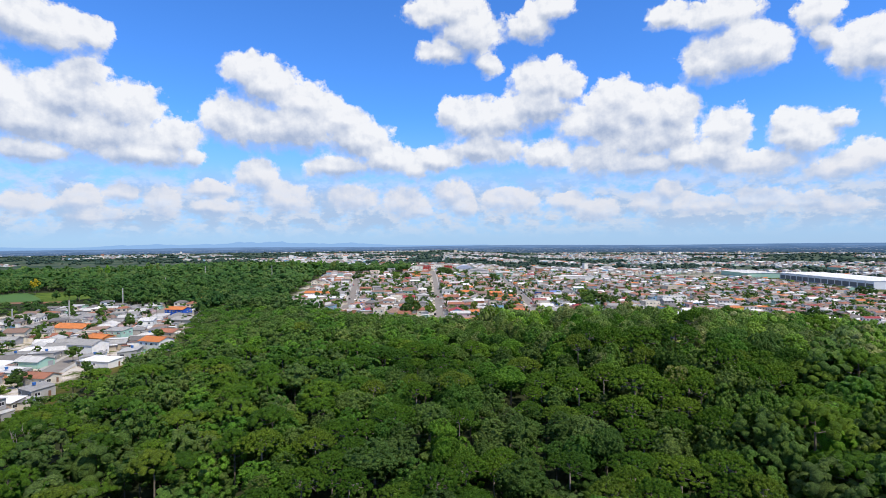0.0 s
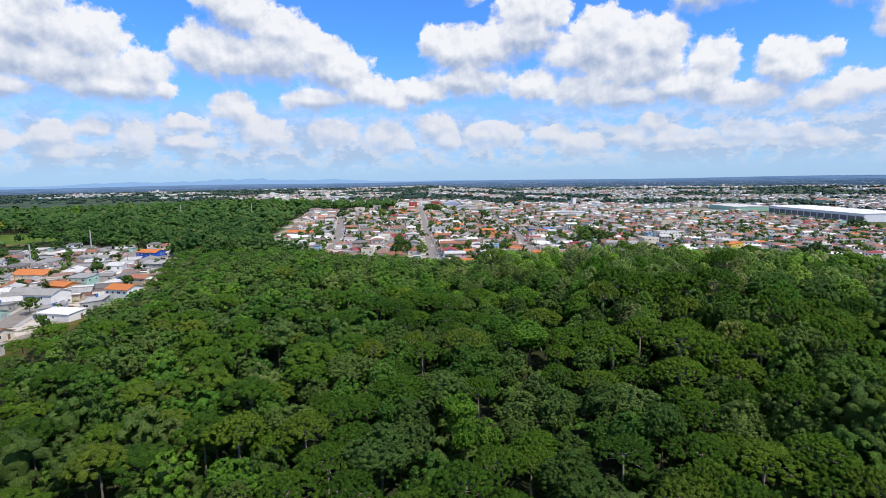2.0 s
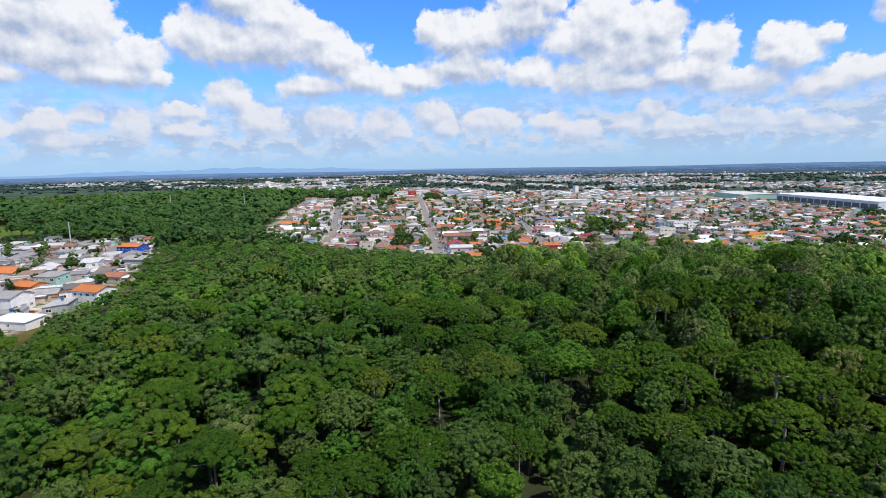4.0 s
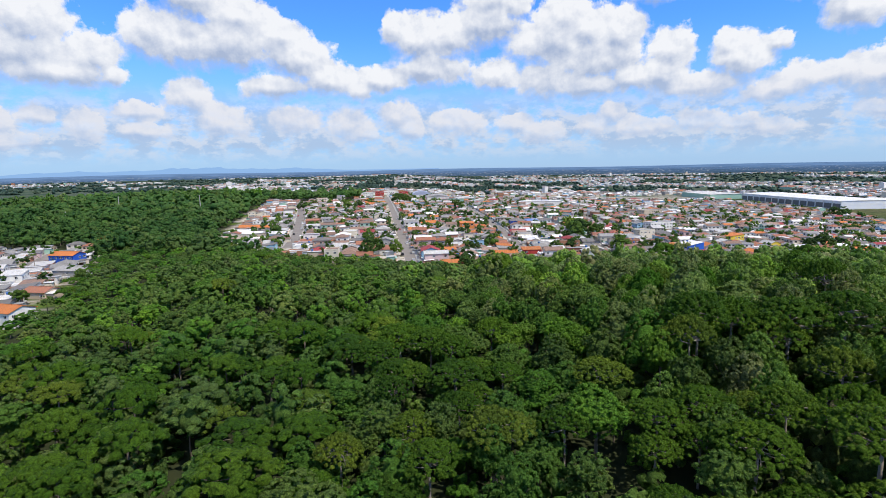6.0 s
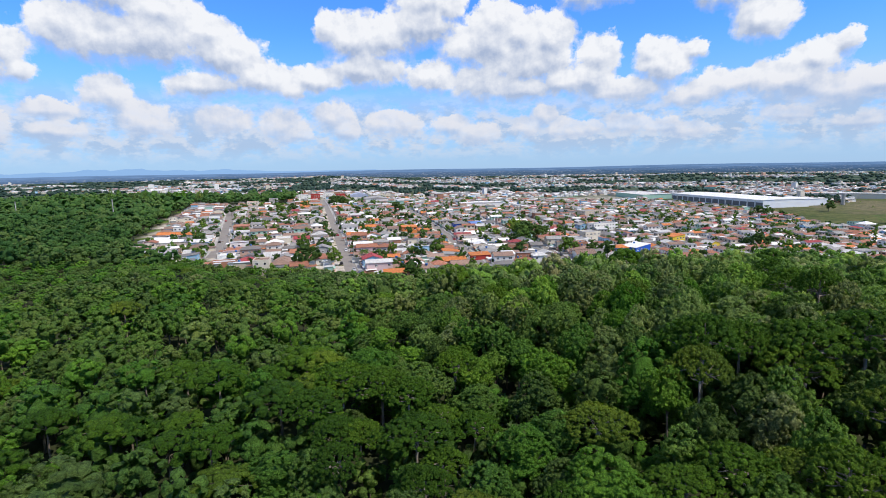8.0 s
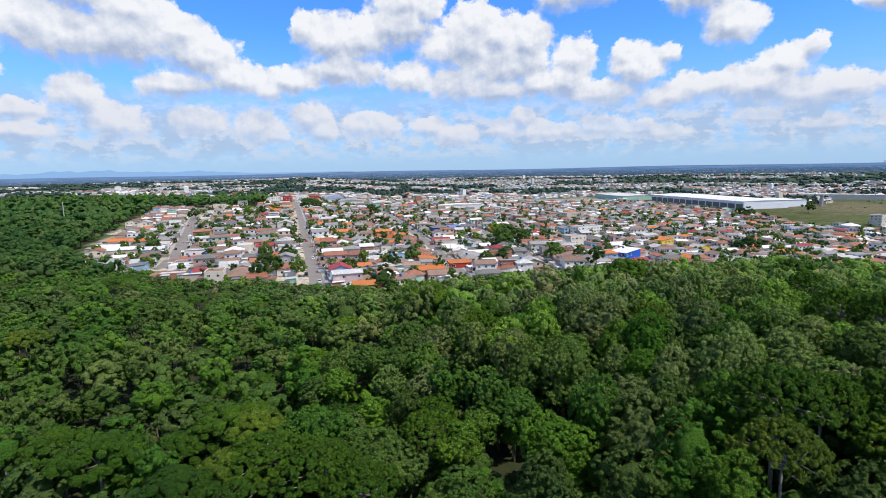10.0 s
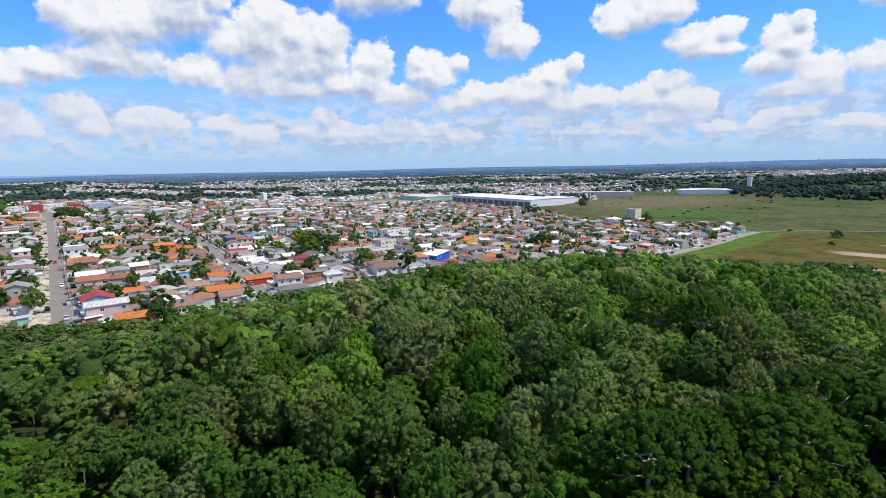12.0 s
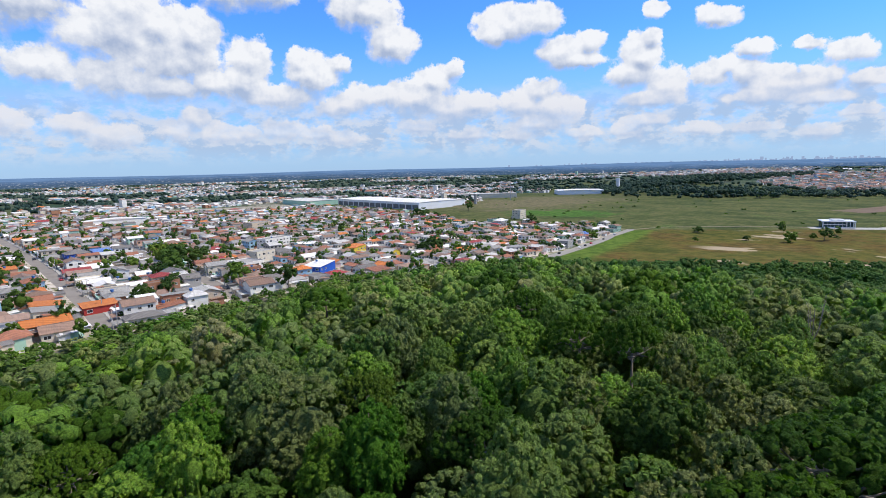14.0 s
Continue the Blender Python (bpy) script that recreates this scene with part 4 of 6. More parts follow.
def gable_roof(w, d, rise, over=0.45, thick=0.16):
    """A gabled roof whose ridge runs along y."""
    bm = bmesh.new()
    hw, hd = w / 2 + over, d / 2 + over
    drop = rise * over / (w / 2)
    for sx in (-1, 1):
        v = [bm.verts.new(p) for p in ((0, -hd, rise), (sx * hw, -hd, -drop), (sx * hw, hd, -drop), (0, hd, rise), (0, -hd, rise + thick), (sx * hw, -hd, -drop + thick), (sx * hw, hd, -drop + thick), (0, hd, rise + thick))]
        for f in ((0, 1, 2, 3), (4, 7, 6, 5), (0, 4, 5, 1), (1, 5, 6, 2), (2, 6, 7, 3)):
            bm.faces.new([v[n] for n in f])
    bmesh.ops.recalc_face_normals(bm, faces=bm.faces[:])
    return bm


def hip_roof(w, d, rise, over=0.5, thick=0.14):
    bm = bmesh.new()
    hw, hd = w / 2 + over, d / 2 + over
    run = max(hd - hw, 0.3)
    e = [(-hw, -hd), (hw, -hd), (hw, hd), (-hw, hd)]
    low, up = [bm.verts.new((x, y, 0)) for x, y in e], [bm.verts.new((x, y, thick)) for x, y in e]
    r = [bm.verts.new((0, -run, rise + thick)), bm.verts.new((0, run, rise + thick))]
    bm.faces.new(low[::-1])
    for n in range(4):
        bm.faces.new((low[n], low[(n + 1) % 4], up[(n + 1) % 4], up[n]))
    for f in ((up[0], up[1], r[0]), (up[1], up[2], r[1], r[0]), (up[2], up[3], r[1]), (up[3], up[0], r[0], r[1])):
        bm.faces.new(f)
    return bm


def shed_roof(w, d, rise, over=0.35, thick=0.12):
    """A single slope that falls along x."""
    bm = bmesh.new()
    hw, hd = w / 2 + over, d / 2 + over
    v = [bm.verts.new((sx * hw, sy * hd, (rise if sx > 0 else 0) + up)) for up in (0, thick) for sx, sy in ((-1, -1), (1, -1), (1, 1), (-1, 1))]
    for f in ((0, 3, 2, 1), (4, 5, 6, 7), (0, 1, 5, 4), (1, 2, 6, 5), (2, 3, 7, 6), (3, 0, 4, 7)):
        bm.faces.new([v[n] for n in f])
    return bm


def walls_mesh(w, d, h, rise, roof):
    """Outer walls down to the footing, with gables where the roof has them."""
    bm = bmesh.new()
    hw, hd = w / 2, d / 2
    low = [bm.verts.new((x, y, -1.2)) for x, y in ((-hw, -hd), (hw, -hd), (hw, hd), (-hw, hd))]
    heights = (h, h + rise, h + rise, h) if roof == "shed" else (h,) * 4
    up = [bm.verts.new((v.co.x, v.co.y, z)) for v, z in zip(low, heights)]
    for n in range(4):
        bm.faces.new((low[n], low[(n + 1) % 4], up[(n + 1) % 4], up[n]))
    if roof == "gable":
        g = [bm.verts.new((0, s * hd, h + rise)) for s in (-1, 1)]
        bm.faces.new((up[0], up[1], g[0]))
        bm.faces.new((up[2], up[3], g[1]))
    elif roof != "shed":
        bm.faces.new(up)
    if roof == "flat":
        for a in ((-hw, -hd, hw, -hd + 0.2), (-hw, hd - 0.2, hw, hd), (-hw, -hd + 0.2, -hw + 0.2, hd - 0.2), (hw - 0.2, -hd + 0.2, hw, hd - 0.2)):
            slab(bm, a[0], a[1], h - 0.1, a[2], a[3], h + 0.6)
    return bm


def panelled(name, xs, zs, sunk, mats, front=-0.07, back=0.012, deep=0.045):
    """A flat front on a wall that faces -y, cut by the lines xs and zs; the sunk cells lie deeper, in the second material."""
    bm = bmesh.new()
    got = {}

    def v(i, j, y):
        key = (i, j, round(y, 4))
        if key not in got:
            got[key] = bm.verts.new((xs[i], y, zs[j]))
        return got[key]

    for i in range(len(xs) - 1):
        for j in range(len(zs) - 1):
            ring = [(i, j), (i + 1, j), (i + 1, j + 1), (i, j + 1)]
            low = (i, j) in sunk
            y = front + deep if low else front
            f = bm.faces.new([v(a, b, y) for a, b in ring])
            f.material_index = 1 if low else 0
            for (a, b), (e, g) in zip(ring, ring[1:] + ring[:1]):
                if low:
                    bm.faces.new((v(a, b, front), v(e, g, front), v(e, g, y), v(a, b, y)))
                elif (a == e and a in (0, len(xs) - 1)) or (b == g and b in (0, len(zs) - 1)):
                    bm.faces.new((v(a, b, front), v(a, b, back), v(e, g, back), v(e, g, front)))
    me = bpy.data.meshes.new(name)
    bm.to_mesh(me)
    bm.free()
    for m in mats:
        me.materials.append(m)
    return me


def pane_mesh(w, h):
    return panelled("window", [-w / 2, -w / 2 + 0.09, -0.04, 0.04, w / 2 - 0.09, w / 2], [-0.06, 0.09, h - 0.09, h], {(1, 1), (3, 1)}, (WHITE_TRIM, GLASS))


def door_mesh(w, h, mat):
    return panelled("door", [-w / 2, -w / 2 + 0.12, w / 2 - 0.12, w / 2], [0, 0.15, h * 0.45, h * 0.52, h - 0.12, h], {(1, 1), (1, 3)}, (mat, mat), deep=0.03)


WINDOW, WIDE_WINDOW = pane_mesh(1.3, 1.15), pane_mesh(2.0, 1.25)
DOOR, GARAGE = door_mesh(0.95, 2.1, WOOD), door_mesh(2.7, 2.3, STEEL)
TANK = painted("blue_water_tank", (0.05, 0.16, 0.42), 0.5, 0.2)


def house(x, y, turn, w, d, storeys, roof, roof_mat, wall, name="house", rise=None, label=None, group="houses of the town", detail=True):
    """One house with its walls, roof, windows and doors. Its ridge runs along its own y."""
    h = 2.9 * storeys + 0.1
    if rise is None:
        rise = {"gable": w * 0.17, "hip": w * 0.2, "shed": w * 0.1, "flat": 0.0}[roof]
    top = new(name)
    top.matrix_basis = pose(x, y, ground_z(x, y) + 0.15, 0, 0, turn)
    sort = {1: "single-storey", 2: "two-storey", 3: "three-storey", 4: "four-storey"}[storeys]
    tagged(top, label or f"{sort} {wall} house with a {roof_mat if roof != 'flat' else 'flat concrete'} roof", "house", group)
    part("wall", walls_mesh(w, d, h, rise, roof), WALLS[wall], top)
    if roof == "flat":
        bm = bmesh.new()
        slab(bm, -w / 2 + 0.2, -d / 2 + 0.2, h + 0.004, w / 2 - 0.2, d / 2 - 0.2, h + 0.12)
    else:
        bm = {"gable": gable_roof, "hip": hip_roof, "shed": shed_roof}[roof](w, d, rise)
    r = part("roof", bm, ROOFS[roof_mat], top, f"{roof_mat} roof")
    if roof != "flat":
        r.location.z = h + 0.004
    if roof == "gable":
        bm = bmesh.new()
        slab(bm, -0.15, -d / 2 - 0.47, rise + 0.10, 0.15, d / 2 + 0.47, rise + 0.24)
        part("ridge_cap", bm, ROOFS[roof_mat], r)
    if not detail:
        return top
    if (int(abs(x) * 7 + abs(y) * 3)) % 3:
        bm = shed_roof(w * 0.55, 3.4, 0.35, 0.1, 0.09)
        p = part("porch_roof", bm, ROOFS[("pale grey sheet", "grey fibre-cement", "terracotta tile", "brown tile")[int(abs(x) + abs(y)) % 4]], top)
        p.matrix_basis = pose(-w * 0.15, d / 2 + 2.2, 2.35, 0, 0, 0)
        bm = bmesh.new()
        slab(bm, -w * 0.4, d / 2 + 3.7, -1.0, w * 0.1, d / 2 + 3.85, 2.3)
        part("porch_wall", bm, WALLS[wall], top)
    faces = [(0, -d / 2, 0, w), (w / 2, 0, 90, d), (-w / 2, 0, -90, d), (0, d / 2, 180, w)]
    dice = random.Random(int(abs(x) * 31 + abs(y) * 17))
    if dice.random() < 0.62:
        # a lower wing under a roof of its own
        ww, wd, side = w * dice.uniform(0.4, 0.62), dice.uniform(3.0, 4.6), dice.choice((-1, 1))
        cover = dice.choice(("pale grey sheet", "grey fibre-cement", "dark grey sheet", "white metal", "terracotta tile", "brown tile"))
        bm = bmesh.new()
        slab(bm, -ww / 2, -wd / 2, -1.2, ww / 2, wd / 2, 2.5)
        wing = part("wing", bm, WALLS[dice.choice((wall, "white", "cream", "grey"))], top, "low side wing")
        wing.matrix_basis = pose(dice.uniform(-0.2, 0.2) * w, side * (d / 2 + wd / 2 + 0.01), 0)
        lid = part("wing_roof", shed_roof(ww, wd, 0.4, 0.3, 0.1), ROOFS[cover], wing, f"{cover} roof")
        lid.location.z = 2.51
    if dice.random() < 0.3 and roof != "gable":
        bm = bmesh.new()
        bmesh.ops.create_cone(bm, cap_ends=True, segments=12, radius1=0.55, radius2=0.7, depth=1.0, matrix=Matrix.Translation((0, 0, 0.5)))
        tank = part("water_tank", bm, TANK, top, "round blue water tank")
        tank.location = (dice.uniform(-0.2, 0.2) * w, dice.uniform(-0.25, 0.25) * d, h + (rise if roof != "flat" else 0.12))
    for fx, fy, a, wide in faces:
        if math.cos(radians(turn + a)) < -0.55:
            continue
        for s in range(storeys):
            n = max(int(wide / 3.1), 1)
            for j in range(n):
                u = (j + 0.5) * wide / n - wide / 2
                at = Matrix.Translation((fx, fy, 2.9 * s)) @ pose(0, 0, 0, 0, 0, a) @ Matrix.Translation((u, 0, 0))
                if s == 0 and j == n // 2 and a == 0:
                    ob = new("door", GARAGE if wide > 8 else DOOR)
                elif (s == 0 and a != 0 and j % 2) or dice.random() < 0.22:
                    continue
                else:
                    ob = new("window", WIDE_WINDOW if (j + s) % 3 == 0 else WINDOW)
                    at = at @ Matrix.Translation((0, 0, 1.0))
                ob.parent, ob.matrix_basis = top, at
    return top


ROOF_ODDS = ["grey fibre-cement"] * 9 + ["pale grey sheet"] * 6 + ["dark grey sheet"] * 5 + ["white metal"] * 4 + ["terracotta tile"] * 6 + ["brown tile"] * 8 + ["pinkish tile"] * 2 + ["orange tile"] * 2 + ["red tile"]
WALL_ODDS = ["white"] * 15 + ["cream"] * 9 + ["grey"] * 2 + ["beige"] * 4 + ["salmon"] * 2 + ["brick"] * 2 + ["light blue"] * 2 + ["green"] * 2 + ["pink"] * 2 + ["green"]
SHAPES = ["gable"] * 6 + ["shed"] * 4 + ["hip"] * 2 + ["flat"]

# Houses that stand out: x, y, turn, width, depth, storeys, roof shape, roof, wall, name
STAND_OUT = [
    (9.5, 378, 0, 10, 11, 2, "gable", "red tile", "light blue"),
    (19, 353, 88, 7, 12, 1, "shed", "orange tile", "brick"),
    (-19, 396, 90, 11, 14, 1, "shed", "terracotta tile", "white"),
    (-16, 413, 0, 10, 9, 2, "gable", "grey fibre-cement", "grey"),
    (-29, 423, 90, 9, 11, 1, "gable", "terracotta tile", "light blue"),
    (-42, 473, 0, 9, 13, 2, "flat", "pale grey sheet", "cream"),
    (-22, 600, 0, 13, 12, 2, "gable", "pale grey sheet", "cream"),
    (-84, 577, 90, 9, 12, 2, "shed", "terracotta tile", "brick"),
    (-88, 656, 90, 10, 22, 1, "shed", "pale grey sheet", "green"),
    (-111, 864, 0, 14, 14, 3, "flat", "terracotta tile", "cream"),
    (-90, 928, 0, 12, 12, 3, "flat", "grey fibre-cement", "grey"),
    (-52, 1024, 4, 17, 10, 3, "flat", "grey fibre-cement", "white"),
    (-32, 1028, 4, 15, 10, 3, "flat", "terracotta tile", "red"),
    (-11, 1032, 4, 17, 10, 3, "flat", "grey fibre-cement", "white"),
    (10, 1036, 4, 15, 10, 3, "flat", "terracotta tile", "red"),
    (-144, 576, 86, 9, 10, 1, "gable", "orange tile", "cream"),
    (-133, 571, 86, 9, 10, 1, "gable", "orange tile", "white"),
    (-122, 566, 86, 9, 10, 1, "gable", "orange tile", "white"),
    (-137, 540, 84, 9, 22, 1, "shed", "white metal", "cream"),
    (-126, 522, 84, 9, 20, 1, "gable", "white metal", "white"),
    (-104, 512, 88, 9, 16, 1, "gable", "pale grey sheet", "light blue"),
    (-166, 697, 4, 11, 12, 2, "gable", "brown tile", "cream"),
    (-153, 688, 4, 11, 12, 2, "gable", "pale grey sheet", "cream"),
    (-42, 838, 90, 10, 14, 1, "gable", "orange tile", "orange"),
    (-27, 822, 90, 10, 13, 1, "gable", "orange tile", "salmon"),
    (10, 452, 90, 9, 13, 1, "gable", "white metal", "white"),
    (11, 514, 90, 9, 12, 1, "gable", "white metal", "cream"),
    (11, 626, 90, 9, 13, 1, "gable", "orange tile", "white"),
    (21, 562, 90, 9, 13, 1, "gable", "orange tile", "beige"),
    (8, 680, 0, 14, 13, 2, "flat", "grey fibre-cement", "white"),
    (53, 538, 90, 9, 12, 2, "shed", "orange tile", "orange"),
    (65.5, 541, 90, 9, 9, 1, "shed", "orange tile", "salmon"),
    (55, 389, 88, 9, 14, 1, "gable", "orange tile", "brick"),
    (76, 408, 88, 8, 12, 1, "shed", "orange tile", "red"),
    (107, 428, 90, 6, 14, 2, "flat", "brown tile", "brick"),
    (103, 520, 90, 11, 15, 1, "gable", "white metal", "white"),
    (106, 573, 90, 12, 13, 2, "hip", "dark grey sheet", "blue"),
    (121, 576, 90, 10, 11, 2, "shed", "blue metal", "blue"),
    (192, 426, 20, 15, 12, 2, "shed", "white metal", "blue"),
    (265, 488, 10, 13, 12, 2, "shed", "orange tile", "yellow"),
    (282, 466, 10, 11, 10, 1, "gable", "pale grey sheet", "yellow"),
    (240, 560, 10, 27, 11, 3, "flat", "grey fibre-cement", "white"),
    (316, 732, 10, 26, 16, 3, "flat", "grey fibre-cement", "beige"),
    (188, 486, 10, 14, 11, 3, "flat", "grey fibre-cement", "cream"),
    (168, 466, 10, 13, 16, 2, "flat", "grey fibre-cement", "white"),
    (332, 436, 80, 11, 15, 1, "gable", "orange tile", "white"),
    (334, 415, 10, 11, 11, 1, "gable", "dark grey sheet", "grey"),
    (421, 398, 10, 14, 10, 2, "flat", "grey fibre-cement", "grey"),
    (520, 434, 10, 12, 14, 1, "hip", "blue metal", "green"),
    (562, 572, 0, 14, 12, 2, "hip", "white metal", "white"),
    (352, 764, 100, 12, 40, 1, "gable", "white metal", "white"),
    (392, 577, 90, 13, 20, 1, "gable", "pinkish tile", "salmon"),
    (642, 600, 12, 20, 12, 4, "flat", "grey fibre-cement", "cream"),
    (-211, 424, 75, 10, 17, 2, "gable", "orange tile", "blue"),
    (-222, 494, 75, 10, 15, 2, "gable", "orange tile", "salmon"),
    (-246, 356, 78, 13, 24, 1, "gable", "orange tile", "cream"),
    (-202, 314, 70, 9, 13, 1, "gable", "orange tile", "orange"),
    (-153, 284, 70, 10, 14, 2, "gable", "orange tile", "white"),
    (-185, 277, 80, 11, 15, 2, "gable", "grey fibre-cement", "white"),
    (-193, 251, 80, 9, 13, 1, "gable", "pale grey sheet", "green"),
    (-160, 249, 75, 8, 16, 1, "shed", "white metal", "white"),
    (-166, 219, 80, 8, 12, 1, "gable", "terracotta tile", "cream"),
    (-153, 200, 60, 8, 10, 1, "shed", "grey fibre-cement", "grey"),
    (-196, 321, 80, 9, 12, 2, "shed", "grey fibre-cement", "green"),
    (-170, 331, 75, 9, 12, 1, "gable", "terracotta tile", "beige"),
    (-186, 386, 75, 11, 18, 1, "gable", "grey fibre-cement", "grey"),
]


def clear_of(x, y, gap=8.5):
    return all(math.hypot(x - s[0], y - s[1]) > gap + 0.3 * max(s[3], s[4]) for s in STAND_OUT)


for x, y, turn, w, d, storeys, roof, cover, wall in STAND_OUT:
    house(x, y, turn, w, d, storeys, roof, cover, wall, "apartment_block" if storeys > 2 else "house")

rng = random.Random(11)
lots = []
for n, line in enumerate(STREETS):
    for side in (-1, 1):
        y = 340.0 + rng.uniform(0, 6)
        while y < 1120:
            front = rng.uniform(9.5, 12.5)
            slope = math.degrees(math.atan2(street_x(line, y + 20) - street_x(line, y - 20), 40))
            for row, (off, deep) in enumerate(((13.0, 12.0), (25.5, 11.0), (36.5, 9.0), (46.5, 9.0))):
                if rng.random() < (0.06, 0.10, 0.1, 0.1)[row]:
                    continue
                x = street_x(line, y) + side * (off + rng.uniform(-1.5, 1.5))
                lots.append((x, y + rng.uniform(-0.8, 0.8), -slope, front, deep))
            y += front + rng.uniform(0.0, 1.2)
for line in WEST_STREETS:
    for side in (-1, 1):
        y = 160.0
        while y < 488:
            front = rng.uniform(9.5, 12.5)
            for off in (13.0, 26.5):
                slope = math.degrees(math.atan2(street_x(line, y + 20) - street_x(line, y - 20), 40))
                lots.append((street_x(line, y) + side * (off + rng.uniform(-1.5, 1.5)), y, -slope, front, 11.5))
            y += front + rng.uniform(0.0, 1.2)
kept = []
for x, y, turn, front, deep in lots:
    if not (in_town(x, y - 5) or in_west_town(x, y)) or not clear_of(x, y):
        continue
    if any(abs(street_x(l, y) - x) < 9.8 for l in STREETS if l[0][1] - 8 < y < l[-1][1]) and x > -160:
        continue
    if any(math.hypot(x - a, y - b) < 7.4 for a, b, *_ in kept[-420:]):
        continue
    kept.append((x, y, turn, front, deep))


def nearness(l):
    """How near a lot lies to the southern edge of the town."""
    return min(math.hypot(l[0] - a, l[1] - b) for a, b in ((-12, 100), (0, 140), (19, 165), (-4, 20)))


kept.sort(key=nearness)
far_lots = []
for n, (x, y, turn, front, deep) in enumerate(kept):
    shape, cover, wall = rng.choice(SHAPES), rng.choice(ROOF_ODDS), rng.choice(WALL_ODDS)
    if x < -110 and y < 495:
        cover = rng.choice(["grey fibre-cement"] * 6 + ["pale grey sheet"] * 4 + ["dark grey sheet"] * 3 + ["terracotta tile"] * 2 + ["brown tile"] * 2 + ["white metal"])
        wall = rng.choice(["white"] * 5 + ["cream"] * 4 + ["grey"] * 4 + ["beige"] * 3 + ["green"])
    storeys = 2 if rng.random() < (0.22 if x > -110 else 0.12) else 1
    w, d = front * rng.uniform(0.62, 0.92), deep + rng.uniform(-2.8, 1.4)
    turn += rng.choice((90, 90, 90, 270, 90, 270, 0, 180)) + rng.uniform(-2.0, 2.0)
    if n < 283:
        house(x, y, turn, w, d, storeys, shape, cover, wall)
    else:
        far_lots.append((x, y, turn, w, d, storeys, shape, cover, wall))


class Heap:
    """Collects quads and triangles of many small buildings into one mesh with several materials."""

    def __init__(self, mats):
        self.mats, self.v, self.f, self.m = mats, [], [], []

    def face(self, pts, mat):
        o = len(self.v)
        self.v += pts
        self.f.append(tuple(range(o, o + len(pts))))
        self.m.append(mat)

    def building(self, x, y, z, turn, w, d, h, rise, roof, wall, cover, windows=-1):
        c, s = math.cos(radians(turn)), math.sin(radians(turn))

        def at(u, v, e):
            return (x + u * c - v * s, y + u * s + v * c, z + e)

        hw, hd, o = w / 2, d / 2, 0.4
        ring = [(-hw, -hd), (hw, -hd), (hw, hd), (-hw, hd)]
        up = (h, h + rise, h + rise, h) if roof == "shed" else (h,) * 4
        for n in range(4):
            (a, b), (e, f) = ring[n], ring[(n + 1) % 4]
            self.face([at(a, b, -2), at(e, f, -2), at(e, f, up[(n + 1) % 4]), at(a, b, up[n])], wall)
            if windows >= 0:
                length = math.hypot(e - a, f - b)
                count = max(int(length / 3.2), 1)
                ox, oy = (f - b) / length * 0.05, -(e - a) / length * 0.05
                for level in range(int(h / 2.8)):
                    for j in range(count):
                        t0, t1 = (j + 0.3) / count, (j + 0.7) / count
                        q = [(a + (e - a) * t + ox, b + (f - b) * t + oy) for t in (t0, t1)]
                        e0, e1 = 2.9 * level + 1.0, 2.9 * level + 2.2
                        self.face([at(*q[0], e0), at(*q[1], e0), at(*q[1], e1), at(*q[0], e1)], windows)
        if roof == "gable":
            dz = rise * o / hw
            for sx in (-1, 1):
                self.face([at(0, -hd - o, h + rise + 0.1), at(sx * (hw + o), -hd - o, h - dz + 0.1), at(sx * (hw + o), hd + o, h - dz + 0.1), at(0, hd + o, h + rise + 0.1)], cover)
                self.face([at(-hw, sx * hd, h), at(hw, sx * hd, h), at(0, sx * hd, h + rise)], wall)
        elif roof == "hip":
            run = max(hd - hw, 0.3)
            r0, r1 = at(0, -run, h + rise), at(0, run, h + rise)
            e = [at(sx * (hw + o), sy * (hd + o), h) for sx, sy in ((-1, -1), (1, -1), (1, 1), (-1, 1))]
            for f in ([e[0], e[1], r0], [e[1], e[2], r1, r0], [e[2], e[3], r1], [e[3], e[0], r0, r1]):
                self.face(f, cover)
        else:
            self.face([at(-hw - o, -hd - o, up[0] + 0.1), at(hw + o, -hd - o, up[1] + 0.1), at(hw + o, hd + o, up[2] + 0.1), at(-hw - o, hd + o, up[3] + 0.1)], cover)

    def link(self, name, label, category):
        me = bpy.data.meshes.new(name)
        me.from_pydata(self.v, [], self.f)
        me.polygons.foreach_set("material_index", np.array(self.m, np.int32))
        for m in self.mats:
            me.materials.append(m)
        me.update()
        return tagged(new(name, me), label, category, kind="stuff")


WALL_KEYS, ROOF_KEYS = list(WALLS), list(ROOFS)
FAR_MATS = [WALLS[n] for n in WALL_KEYS] + [ROOFS[n] for n in ROOF_KEYS] + [GLASS]
heap = Heap(FAR_MATS)
for x, y, turn, w, d, storeys, shape, cover, wall in far_lots:
    heap.building(x, y, ground_z(x, y), turn, w, d, 2.9 * storeys, w * {"gable": 0.17, "hip": 0.2, "shed": 0.1, "flat": 0}[shape], shape, WALL_KEYS.index(wall), len(WALL_KEYS) + ROOF_KEYS.index(cover), len(FAR_MATS) - 1 if y < 700 else -1)
heap.link("town_houses", "crowded low houses with tiled and sheet roofs", "houses")

